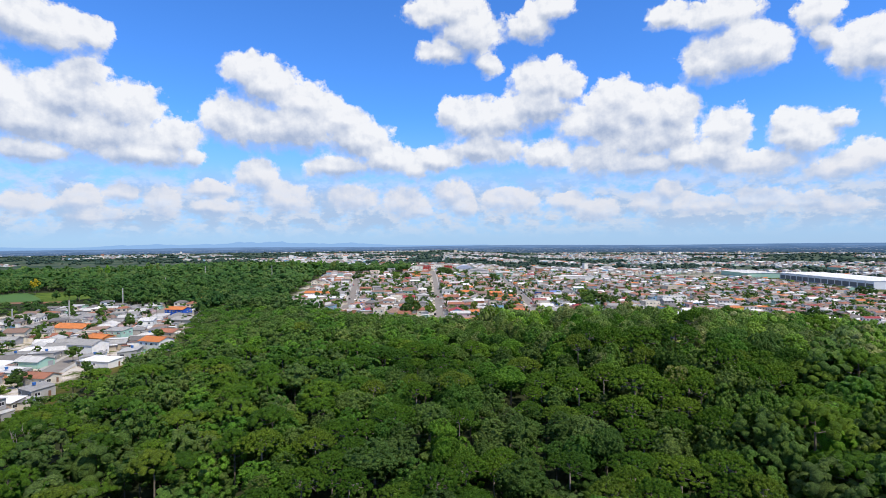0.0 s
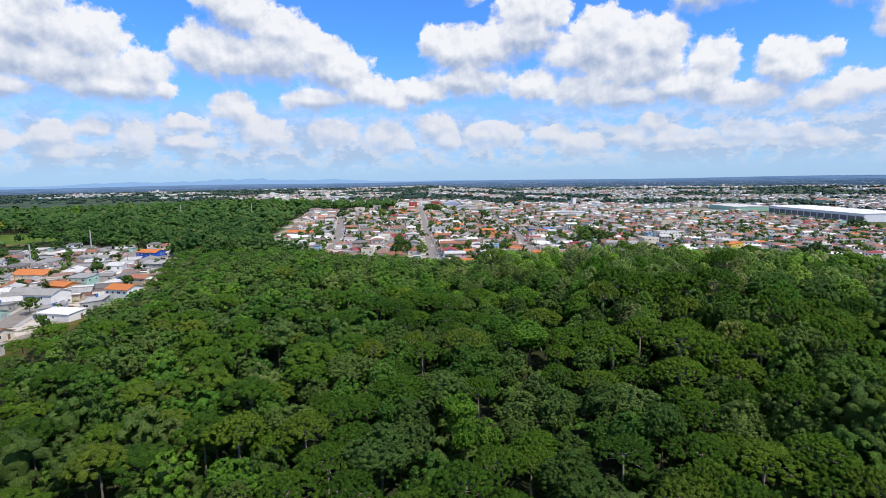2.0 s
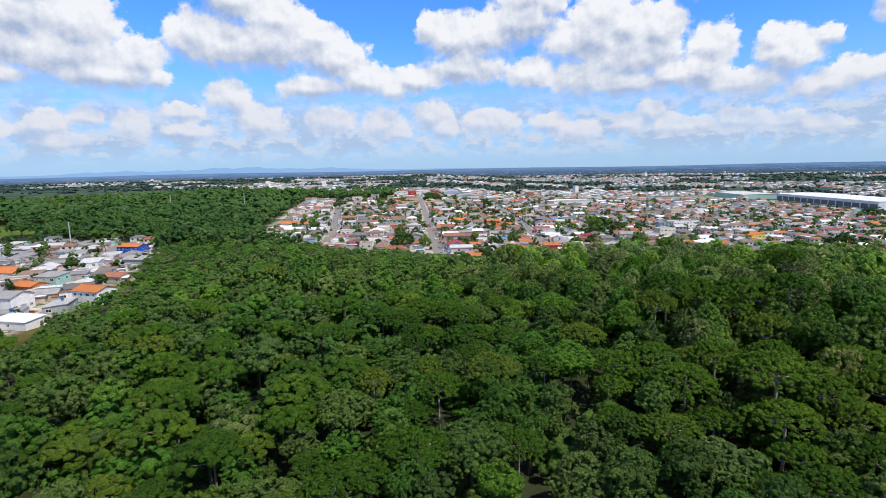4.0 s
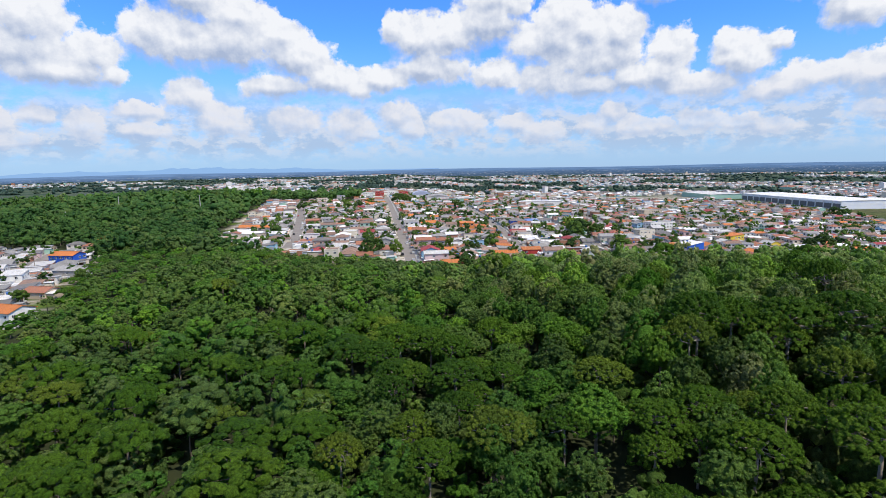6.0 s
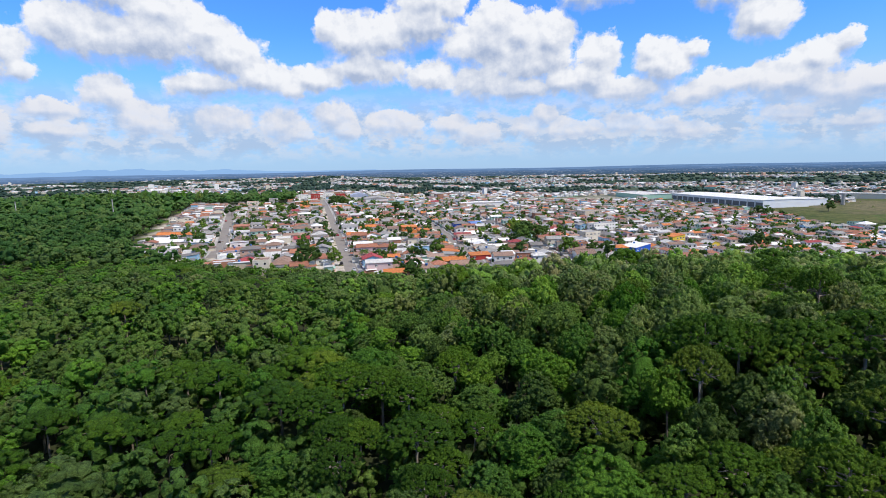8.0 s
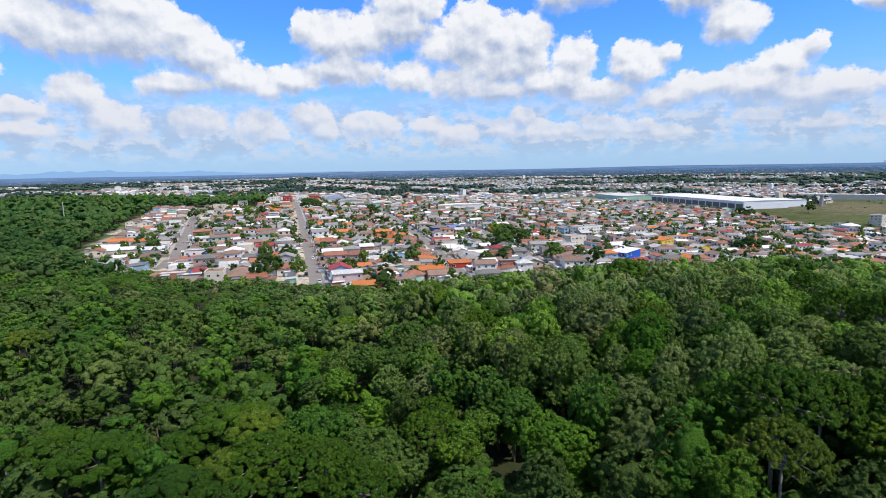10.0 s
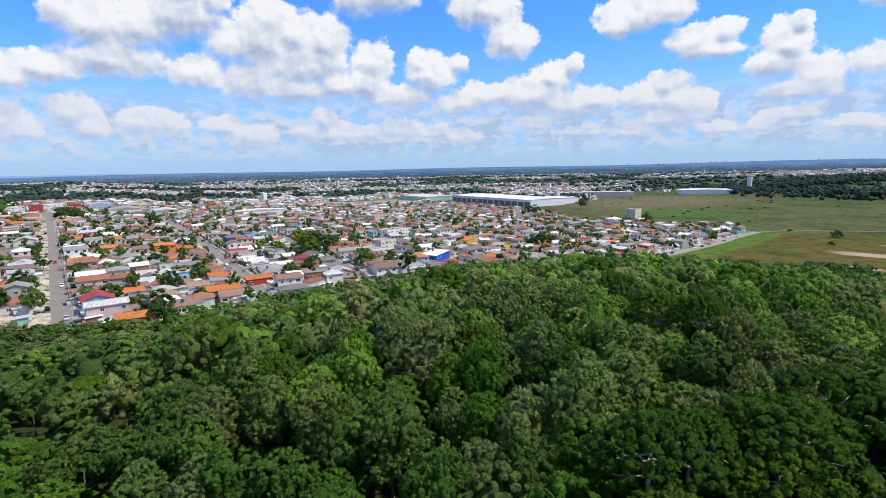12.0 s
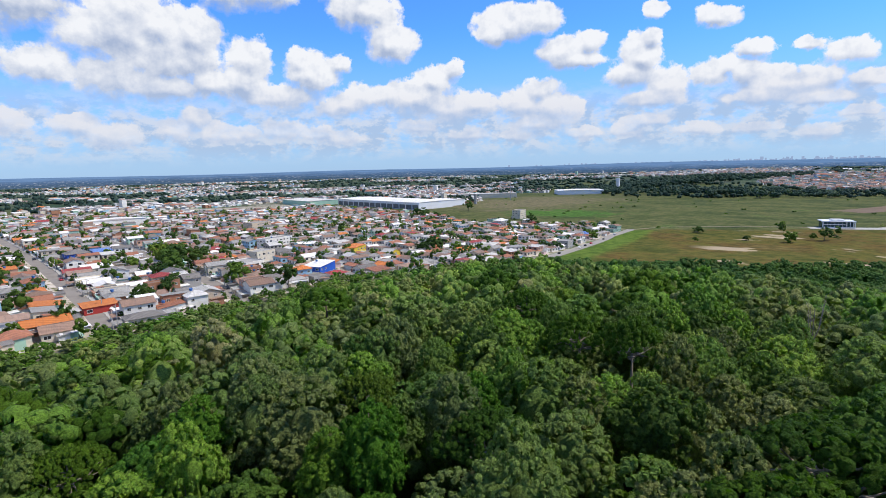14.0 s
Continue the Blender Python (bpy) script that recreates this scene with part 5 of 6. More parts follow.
# lean-tos and yard walls between the houses
heap = Heap(FAR_MATS)
fence = Heap(FAR_MATS)
for x, y, turn, front, deep in kept:
    if y > 1000:
        continue
    for n in range(rng.choice((1, 2, 2, 3))):
        a, w, d = rng.uniform(0, 6.28), rng.uniform(2.6, 5.0), rng.uniform(2.6, 4.6)
        u, v = x + math.cos(a) * rng.uniform(6.0, 7.8), y + math.sin(a) * rng.uniform(5.6, 7.0)
        if in_wood(u, v) or any(abs(street_x(l, v) - u) < 9.0 for l in STREETS if l[0][1] - 8 < v < l[-1][1]) or not clear_of(u, v, 5.0):
            continue
        cover, wall = rng.choice(ROOF_ODDS), rng.choice(WALL_ODDS)
        heap.building(u, v, ground_z(u, v), turn, w, d, rng.uniform(2.1, 3.4), rng.uniform(0.2, 0.5), rng.choice(("shed", "shed", "flat")), WALL_KEYS.index(wall), len(WALL_KEYS) + ROOF_KEYS.index(cover))
    wall = rng.choice(("white", "cream", "grey", "grey", "beige", "brick", "green", "salmon"))
    c, s = math.cos(radians(turn)), math.sin(radians(turn))
    v = front / 2 + 0.15
    fence.building(x - v * s * rng.choice((-1, 1)), y + v * c, ground_z(x, y), turn, 12.0, 0.16, rng.uniform(1.7, 2.3), 0, "flat", WALL_KEYS.index(wall), WALL_KEYS.index(wall))
# front walls and carports along the pavements
for line in STREETS[:4]:
    for side in (-1, 1):
        y = line[0][1] + 2
        while y < 640:
            long = rng.uniform(8, 12)
            slope = math.degrees(math.atan2(street_x(line, y + 10) - street_x(line, y - 10), 20))
            u = street_x(line, y + long / 2) + side * 7.2
            wall = WALL_KEYS.index(rng.choice(("white", "white", "cream", "grey", "beige", "brick", "green", "salmon")))
            fence.building(u, y + long / 2, ground_z(u, y + long / 2) + 0.2, -slope, 0.18, long - rng.uniform(0.2, 3.0), rng.uniform(1.3, 2.3), 0, "flat", wall, wall)
            if rng.random() < 0.5:
                u += side * 2.9
                cover = len(WALL_KEYS) + ROOF_KEYS.index(rng.choice(("pale grey sheet", "white metal", "grey fibre-cement", "terracotta tile")))
                heap.building(u, y + long / 2, ground_z(u, y), -slope, 4.6, rng.uniform(3.0, 5.0), 2.5, 0.3, "shed", wall, cover)
            y += long
heap.link("outbuildings", "small lean-to sheds between the houses", "sheds")
fence.link("yard_walls", "rendered and bare yard walls between the plots", "walls")

# ---- large buildings ----


def hall(name, label, corner, turn, w, d, h, wall, roof, bands=0, category="warehouse", ridge=1.2):
    """A long shed with a shallow roof, upright wall panels and a glazed band; corner is its nearest lower corner."""
    top = new(name)
    top.matrix_basis = pose(corner[0], corner[1], ground_z(*corner), 0, 0, turn)
    tagged(top, label, category)
    bm = bmesh.new()
    slab(bm, 0, 0, -3, w, d, h)
    part("wall", bm, wall, top)
    bm = bmesh.new()
    v = [bm.verts.new(p) for p in ((-0.6, -0.6, h), (w / 2, -0.6, h + ridge), (w + 0.6, -0.6, h), (-0.6, d + 0.6, h), (w / 2, d + 0.6, h + ridge), (w + 0.6, d + 0.6, h))]
    for f in ((0, 3, 4, 1), (1, 4, 5, 2), (0, 1, 2), (5, 4, 3), (0, 2, 5, 3)):
        bm.faces.new([v[n] for n in f])
    part("roof", bm, roof, top).location.z = 0.01
    for n in range(bands):
        bm = bmesh.new()
        y0, y1 = d * (n + 0.08) / bands, d * (n + 0.92) / bands
        slab(bm, -0.12, y0, h * 0.06, -0.004, y1, h * 0.66)
        part("window", bm, BAND_GLASS, top)
        bm = bmesh.new()
        slab(bm, -0.3, y1 + 0.1, -2, -0.004, y1 + d * 0.1 / bands, h - 0.2)
        part("pilaster", bm, WHITE_TRIM, top)
    return top


BAND_GLASS = painted("frosted_band_glass", (0.15, 0.155, 0.16), 0.45, 0.3, 0.2)
METAL_WHITE = ROOFS["white metal"]
CLAD = painted("white_cladding", (0.78, 0.79, 0.80), 0.5, 0.12, 0.08)
hall("warehouse", "very long white distribution warehouse with a grey glazed side", (677, 838), -3, 84, 255, 13, CLAD, METAL_WHITE, 14)
hall("warehouse", "low white annexe beside the long warehouse", (772, 850), -3, 42, 60, 11, CLAD, METAL_WHITE, 0)
hall("warehouse", "pale green shed behind the long warehouse", (640, 1120), -3, 70, 120, 10, WALLS["green"], ROOFS["pale grey sheet"], 0)
hall("warehouse", "long pale warehouse at the far side of the meadow", (1165, 850), -50, 110, 60, 10, CLAD, METAL_WHITE, 0)
hall("warehouse", "terrace of cream industrial units", (900, 1010), -40, 190, 26, 10, WALLS["cream"], ROOFS["pale grey sheet"], 0)
hall("workshop", "wide grey sheet-roofed workshop", (44, 915), -2, 34, 44, 8, WALLS["white"], ROOFS["grey fibre-cement"], 4, "workshop", 2.5)
hall("workshop", "wide pale roofed workshop among houses", (92, 905), -2, 26, 40, 7, WALLS["green"], ROOFS["pale grey sheet"], 0, "workshop", 2.0)
hall("workshop", "long low white-roofed market hall", (180, 885), -2, 70, 18, 6, WALLS["white"], METAL_WHITE, 0, "workshop", 1.5)

# a church with a barrel roof
church = new("church_hall")
church.matrix_basis = pose(40, 1000, ground_z(40, 1000), 0, 0, 0)
tagged(church, "white parish hall with a pale blue barrel roof", "church")
bm = bmesh.new()
slab(bm, -14, 0, -2, 14, 34, 7)
part("wall", bm, WALLS["white"], church)
bm = bmesh.new()
arc = [(14.5 * math.cos(a), 6.0 * math.sin(a)) for a in np.linspace(0, math.pi, 17)]
ends = [[bm.verts.new((x, y, 7 + z)) for x, z in arc] for y in (-0.5, 34.5)]
for u in range(16):
    bm.faces.new((ends[0][u], ends[0][u + 1], ends[1][u + 1], ends[1][u]))
for e in ends:
    bm.faces.new(e)
part("roof", bm, painted("pale_blue_barrel_sheet", (0.40, 0.44, 0.54), 0.5, 0.4, 0.2), church, "pale blue barrel roof")

# the glazed office pavilion in the meadow
office = new("office_pavilion")
office.matrix_basis = pose(716, 256, ground_z(716, 256), 0, 0, -68) @ Matrix.Diagonal((0.85, 0.85, 0.85, 1))
tagged(office, "white flat-roofed office pavilion with green glass walls", "office")
bm = bmesh.new()
slab(bm, 0.8, 0.8, -1, 33.2, 21.2, 8.0)
OFFICE_GLASS = painted("green_tinted_glass", (0.045, 0.085, 0.095), 0.2, 0.2, 0.3)
part("glass_wall", bm, OFFICE_GLASS, office, "dark blue-green glass wall")
bm = bmesh.new()
slab(bm, 0.4, 0.4, -1, 33.6, 0.78, 1.6)
part("plinth", bm, CLAD, office, "low white plinth wall")
bm = bmesh.new()
slab(bm, 0.4, 0.3, 4.2, 24.0, 0.78, 4.9)
part("floor_band", bm, CLAD, office, "white band between the storeys")
for n in range(3):
    bm = bmesh.new()
    slab(bm, 25.0 + n * 3.4, -0.6, 0, 25.5 + n * 3.4, -0.1, 8.0)
    part("portico_column", bm, CLAD, office)
for n in range(9):
    bm = bmesh.new()
    slab(bm, 0.5 + n * 4.05, 0.45, -1, 0.75 + n * 4.05, 0.75, 8.0)
    part("mullion", bm, WHITE_TRIM, office)
bm = bmesh.new()
slab(bm, -0.8, -0.8, 8.0, 34.8, 22.8, 9.0)
part("roof", bm, CLAD, office, "overhanging white roof slab")
bm = bmesh.new()
slab(bm, 10, 6, 9.0, 24, 16, 10.6)
part("roof_plant", bm, CLAD, office)
for n, (u, v) in enumerate(((-0.3, -0.3), (33.6, -0.3))):
    bm = bmesh.new()
    slab(bm, u, v, -1, u + 0.7, v + 0.7, 8.0)
    part("column", bm, CLAD, office)


def tower(name, label, x, y, radius, h, mat, cap=0.0):
    top = new(name)
    top.matrix_basis = pose(x, y, ground_z(x, y))
    tagged(top, label, "tower")
    for piece, r0, r1, z0, z1 in (("shaft", radius, radius, -1, h), ("tank", radius * (1 + cap), radius * (1 + cap), h, h * 1.16)) if cap else (("shaft", radius, radius * 0.8, -1, h),):
        bm = bmesh.new()
        bmesh.ops.create_cone(bm, cap_ends=True, segments=16, radius1=r0, radius2=r1, depth=z1 - z0, matrix=Matrix.Translation((0, 0, (z0 + z1) / 2)))
        part(piece, bm, mat, top)
    return top


tower("water_tower", "tall white concrete water tower", 1452, 832, 5.5, 27, CLAD, 0.06)
tower("silo", "grey batching silo beside the yard", 834, 838, 3.0, 17, WALLS["grey"], 0.25)
tower("mast", "slender steel lattice mast", 951, 838, 0.7, 38, STEEL)
for x, y, h in ((-285, 474, 19), (-276, 393, 17), (-306, 378, 13), (-337, 647, 14), (-331, 742, 20), (-228, 710, 24)):
    tower("power_pole", "tall slender concrete power pole", x, y, 0.5, h, CONCRETE_POLE)

# ---- distance ----


def ring(name, r, a0, a1, steps, low, high, mat, label):
    """A far curtain round the eye; high gives its upper edge by heading in degrees."""
    verts, faces = [], []
    for n in range(steps + 1):
        a = radians(a0 + (a1 - a0) * n / steps)
        x, y = r * math.sin(a), 100 + r * math.cos(a)
        verts += [(x, y, low), (x, y, high(math.degrees(a)))]
        if n:
            faces.append((2 * n - 2, 2 * n, 2 * n + 1, 2 * n - 1))
    me = bpy.data.meshes.new(name)
    me.from_pydata(verts, [], faces)
    me.materials.append(mat)
    return tagged(new(name, me), label, "distance", kind="structure")


# Far surfaces that glow by themselves, with the air's haze in their colour.
def haze_glow(name, stops, specks, strength):
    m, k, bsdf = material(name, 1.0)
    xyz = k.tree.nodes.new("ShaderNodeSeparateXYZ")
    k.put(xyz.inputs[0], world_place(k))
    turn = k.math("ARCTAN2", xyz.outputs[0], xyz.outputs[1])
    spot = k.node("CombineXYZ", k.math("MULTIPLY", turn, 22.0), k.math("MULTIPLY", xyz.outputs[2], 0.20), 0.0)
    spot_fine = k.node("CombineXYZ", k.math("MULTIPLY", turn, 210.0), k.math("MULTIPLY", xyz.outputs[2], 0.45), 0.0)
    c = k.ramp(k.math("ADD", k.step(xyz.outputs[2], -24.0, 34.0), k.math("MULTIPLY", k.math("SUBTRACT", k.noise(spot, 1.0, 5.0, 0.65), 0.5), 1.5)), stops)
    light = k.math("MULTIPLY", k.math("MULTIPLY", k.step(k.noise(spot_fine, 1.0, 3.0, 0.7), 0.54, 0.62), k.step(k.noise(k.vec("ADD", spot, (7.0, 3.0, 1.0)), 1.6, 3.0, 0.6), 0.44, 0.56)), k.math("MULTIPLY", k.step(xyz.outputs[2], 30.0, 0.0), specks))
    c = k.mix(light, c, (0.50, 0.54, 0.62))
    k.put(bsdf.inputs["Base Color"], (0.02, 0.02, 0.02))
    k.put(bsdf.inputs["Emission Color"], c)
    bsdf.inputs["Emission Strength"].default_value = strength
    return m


# The plain's blue is painted haze, given off as emission.
PLAIN_HAZE = haze_glow("distant_plain_glow", [(0.0, (0.045, 0.095, 0.165)), (0.35, (0.055, 0.115, 0.225)), (0.7, (0.090, 0.175, 0.335)), (1.0, (0.145, 0.265, 0.490))], 0.85, 1.0)
ring("backdrop", 4000, -75, 120, 160, -60, lambda a: 33 + 3 * math.sin(a * 0.21) + 9 * float(smooth(40, 80, a)), PLAIN_HAZE, "glowing curtain at the horizon with a hazy blue plain painted on")
# Hill colour is haze blue and glows; no sun shading shows on it.
HILL_HAZE = haze_glow("distant_hills_glow", [(0.0, (0.22, 0.42, 0.72)), (1.0, (0.26, 0.46, 0.78))], 0.0, 1.0)


def hill_line(a):
    lump = math.exp(-(((a + 19) / 6.5) ** 2)) * 44 + math.exp(-(((a + 9.5) / 3.0) ** 2)) * 22 + math.exp(-(((a + 30) / 4) ** 2)) * 24 + math.exp(-(((a + 41) / 3) ** 2)) * 12
    return 40 + lump * (0.82 + 0.12 * math.sin(a * 1.7) + 0.08 * math.sin(a * 4.3) + 0.04 * math.sin(a * 9.1))


ring("backdrop", 4500, -45, 5, 120, -20, hill_line, HILL_HAZE, "glowing curtain at the horizon with haze-blue hills painted on")

rng = np.random.default_rng(21)


def in_meadow(x, y):
    """Open grass east of the town."""
    x, y = np.asarray(x, float), np.asarray(y, float)
    return (x > 540) & (np.hypot(x, y) < 1330 - 0.12 * y + 330 * smooth(45, 48, np.degrees(np.arctan2(x, y))) * smooth(60, 57, np.degrees(np.arctan2(x, y)))) & (np.arctan2(x, y) > radians(33))


def town_density(x, y):
    """How thickly the far plain is built up, from 0 to 1."""
    v = np.array([noise.noise(Vector((a / 420.0, b / 420.0, 3.3))) + 0.5 * noise.noise(Vector((a / 130.0, b / 130.0, 8.1))) for a, b in zip(x, y)])
    r, a = np.hypot(x, y), np.degrees(np.arctan2(x, y))
    v = v + 0.28 * smooth(1800, 1100, r) * smooth(-12, 0, a) + 0.12 * smooth(5, 35, a) - 0.2 * smooth(0, -25, a) - 0.30 * smooth(1500, 2600, r) * smooth(62, 50, a)
    east = smooth(56, 62, a) * smooth(1500, 1650, r) * smooth(2900, 2600, r)
    return v + 0.3 * east * smooth(72, 75, a) - 0.7 * smooth(50, 54, a) * smooth(76, 73, a) * smooth(1100, 1150, r) * smooth(2500, 2300, r)


def far_places(count, low, high):
    r = np.exp(rng.uniform(math.log(low), math.log(high), count))
    a = np.radians(rng.uniform(-46, 94, count))
    x, y = r * np.sin(a), r * np.cos(a)
    keep = ~in_town(x, y) & ~in_west_wood(x, y) & ~in_west_town(x, y) & ~in_wood(x, y) & ~in_meadow(x, y)
    keep &= ~((x > 620) & (x < 840) & (y > 820) & (y < 1260)) & ~((x > -60) & (x < 640) & (y < 1100) & (y > 300))
    return x[keep], y[keep]


FAR_COVERS = ["grey fibre-cement"] * 4 + ["pale grey sheet"] * 6 + ["dark grey sheet"] * 4 + ["white metal"] * 5 + ["terracotta tile"] * 3 + ["brown tile"] * 3 + ["orange tile"]
x, y = far_places(42000, 1000, 3900)
dense = town_density(x, y)
built = dense > -0.06
heap = Heap(FAR_MATS)
for a, b in zip(x[built][:15000], y[built][:15000]):
    r = math.hypot(a, b)
    big = 0.82 + 0.25 * rng.uniform() * min(r / 2500, 1.4)
    w, d = rng.uniform(8, 13) * big, rng.uniform(9, 15) * big
    if rng.uniform() < 0.012:
        w, d = w * 2.4, d * 2.6
    h = 2.9 * int(rng.choice((1, 1, 1, 1, 2, 2)))
    if rng.uniform() < 0.003:
        h = rng.uniform(12, 20)
    shape = ("gable", "gable", "shed", "flat")[int(rng.integers(4))]
    wall, cover = WALL_ODDS[int(rng.integers(len(WALL_ODDS)))], FAR_COVERS[int(rng.integers(len(FAR_COVERS)))]
    if b < 0.36 * a and r < 2700 and rng.uniform() < 0.7:
        cover = ("terracotta tile", "brown tile", "pinkish tile")[int(rng.integers(3))]
    heap.building(a, b, ground_z(a, b), float(rng.uniform(0, 30) + 90 * rng.integers(2)), w, d, h, w * 0.15 if shape != "flat" else 0.0, shape, WALL_KEYS.index(wall), len(WALL_KEYS) + ROOF_KEYS.index(cover))
heap.link("far_town", "far spread of low town houses and sheds", "houses")

# the city's towers on the eastern horizon, glowing haze blue instead of sunlit
TOWER_HAZE = haze_glow("distant_towers_glow", [(0.0, (0.16, 0.26, 0.46)), (1.0, (0.30, 0.40, 0.60))], 0.0, 1.0)
heap = Heap([TOWER_HAZE])
for n in range(260):
    a = radians(float(np.clip(rng.normal(80, 10), 45, 98)))
    r = rng.uniform(4100, 4450)
    h = rng.uniform(44, 60) + 18 * math.exp(-(((math.degrees(a) - 79) / 7) ** 2)) * rng.uniform(0, 1)
    heap.building(r * math.sin(a), 100 + r * math.cos(a), -12, float(rng.uniform(0, 90)), rng.uniform(6, 14), rng.uniform(6, 14), h, 0, "flat", 0, 0)
heap.link("city_towers", "far pale apartment towers of a city, glowing in painted haze blue", "towers")


def groves(name, label, xs, ys, wide, tall):
    """Clumps of far trees in one object."""
    vs, fs, tones, at = [], [], [], 0
    for x, y, w, h in zip(xs, ys, wide, tall):
        tone = rng.uniform()
        for n in range(2):
            v = ICO_V * rng.uniform(0.7, 1.2, (12, 1)) * (w * 0.62, w * 0.62, h * 0.6) + (x + rng.normal(0, w * 0.45), y + rng.normal(0, w * 0.45), ground_z(x, y) + h * rng.uniform(0.35, 0.55))
            vs.append(v), fs.append(ICO_F + at), tones.append(np.full(20, (tone + 0.08 * n) % 1))
            at += 12
    me = from_arrays(name, np.concatenate(vs), np.concatenate(fs), [LEAF_HAZED], None, np.concatenate(tones))
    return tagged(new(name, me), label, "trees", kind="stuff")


green = ~built
gx_, gy_ = x[green][:2600], y[green][:2600]
r = np.hypot(gx_, gy_)
streets_x, streets_y = x[built][15000:16800], y[built][15000:16800]
wx, wy = np.concatenate([gx_, streets_x]), np.concatenate([gy_, streets_y])
r = np.hypot(wx, wy)
groves("far_groves", "dark groves and hedgerows on the far plain, tinted blue for haze", wx, wy, rng.uniform(4, 10, len(wx)) * (0.6 + r / 2600), rng.uniform(5, 10, len(wx)))
# belt of wood beyond the meadow, and the long wooded rise behind it
a = np.radians(rng.uniform(36, 95, 760))
deg = np.degrees(a)
rr = 1340 - 0.12 * 1300 * np.cos(a) + rng.uniform(-30, 150, 760) + 330 * smooth(45, 48, deg) * smooth(60, 57, deg) + 200 * np.exp(-((deg - 61) / 4) ** 2) * rng.uniform(0, 1.6, 760)
rise_deg = rng.uniform(58, 78, 900)
rise_r = 1420 + (rise_deg - 58) * 46 + rng.uniform(0, 330, 900)
deg, rr = np.concatenate([deg, rise_deg]), np.concatenate([rr, rise_r])
a = np.radians(deg)
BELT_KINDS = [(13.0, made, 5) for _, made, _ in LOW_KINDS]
stuff_trees("tree_belt", "belt of dark trees beyond the meadow, tinted blue for haze", (rr * np.sin(a), rr * np.cos(a)), BELT_KINDS, rng, lambda x, y: int(rng.integers(6)), lambda x, y: 10.0 + 9.0 * math.exp(-(((math.degrees(math.atan2(x, y)) - 67) / 5) ** 2)), 1.15)

# ---- trees and bushes in the town and the meadow ----
TOWN_TREE = [(9.0, tree_meshes("garden", broadleaf(400 + j, 3.3 + 0.3 * j, 9.0, 1, 24, 420, 0.34, 1, False), LEAF_GARDEN)) for j in range(4)]


def town_tree(x, y, tall, wide=1.0, label="leafy garden tree among houses"):
    high, (trunk, crown) = TOWN_TREE[int(rng.integers(4))]
    s = tall / high
    base = new("garden_tree")
    base.matrix_basis = pose(x, y, ground_z(x, y), 0, 0, rng.uniform(0, 360)) @ Matrix.Diagonal((s * wide, s * wide, s, 1))
    tagged(base, label, "tree", "trees in the town")
    for piece, me in (("trunk", trunk), ("crown", crown)):
        ob = new(piece, me)
        ob.parent = base


for x, y, tall, wide in ((2, 874, 15, 1.5), (8, 862, 13, 1.3), (-4, 885, 13, 1.3), (-122, 762, 12, 1.2), (-65, 762, 12, 1.4), (-52, 770, 11, 1.3), (74, 764, 13, 1.0), (78, 750, 12, 1.0), (71, 780, 12, 1.0),
                         (128, 478, 15, 1.2), (136, 488, 16, 1.2), (142, 505, 15, 1.3), (132, 500, 18, 0.9), (148, 494, 13, 1.2), (121, 468, 10, 1.2), (154, 396, 13, 1.0), (149, 440, 11, 1.2), (115, 432, 9, 1.1), (318, 456, 13, 1.0), (312, 462, 11, 1.1), (583, 540, 13, 1.2), (596, 744, 14, 1.3), (588, 752, 13, 1.2), (706, 748, 17, 1.0), (650, 282, 9, 0.8), (582, 261, 11, 1.1), (611, 240, 12, 1.1), (605, 248, 7, 0.9), (653, 236, 9, 1.0), (575, 295, 5, 1.3), (608, 349, 7, 1.7), (616, 352, 6, 1.6), (700, 290, 8, 1), (540, 330, 5, 1.2), (-60, 455, 8, 1.2), (-10, 500, 7, 1.1), (6, 470, 7, 1.2), (14, 600, 9, 1.2), (40, 480, 8, 1.2)):
    town_tree(x, y, tall, wide)
bloom = new("blossoming_tree")
bloom.matrix_basis = pose(-471, 615, ground_z(-471, 615))
tagged(bloom, "tall tree with bright yellow blossom beside the field", "tree")
for piece, me in zip(("trunk", "crown"), tree_meshes("bloom", broadleaf(470, 4.6, 18.0, 1, 40, 200, 0.5, 1, False), LEAF_BLOOM)):
    new(piece, me).parent = bloom
tx, ty = scatter(rng, -130, 345, 640, 1100, 14.0, in_town, 0.5)
free = np.array([rng.uniform() < (0.42 if b < 452 and a < 200 else 0.7 if b < 760 else 0.4) and min(abs(street_x(l, b) - a) for l in STREETS) > 6.5 for a, b in zip(tx, ty)])
tx, ty = tx[free], ty[free]
close = (ty < 452) & (tx < 200)
for x, y in zip(tx[close], ty[close]):
    town_tree(x, y, rng.uniform(3.6, 10.5), rng.uniform(0.7, 1.3))
for line in STREETS[:4]:
    for y in np.arange(line[0][1] + 4, 640, 13.0):
        for side in (-1, 1):
            if rng.uniform() < 0.34:
                town_tree(street_x(line, y) + side * rng.uniform(6.2, 7.4), y + rng.uniform(-4, 4), rng.uniform(3.0, 6.0), rng.uniform(0.7, 1.1), "small leafy street tree beside the pavement")
GARDEN_KINDS = [(9.0, broadleaf(420 + j, 3.6, 9.0, 1, 8, 26, 0.62, 1, False), 3) for j in range(4)]
stuff_trees("garden_trees", "leafy garden trees among the houses", (tx[~close], ty[~close]), GARDEN_KINDS, rng, lambda x, y: int(rng.integers(4)), lambda x, y: 7.6, 1.0)
tx, ty = scatter(rng, -420, 150, -120, 490, 22.0, in_west_town, 0.5)
close = (ty < 340) & (tx > -235)
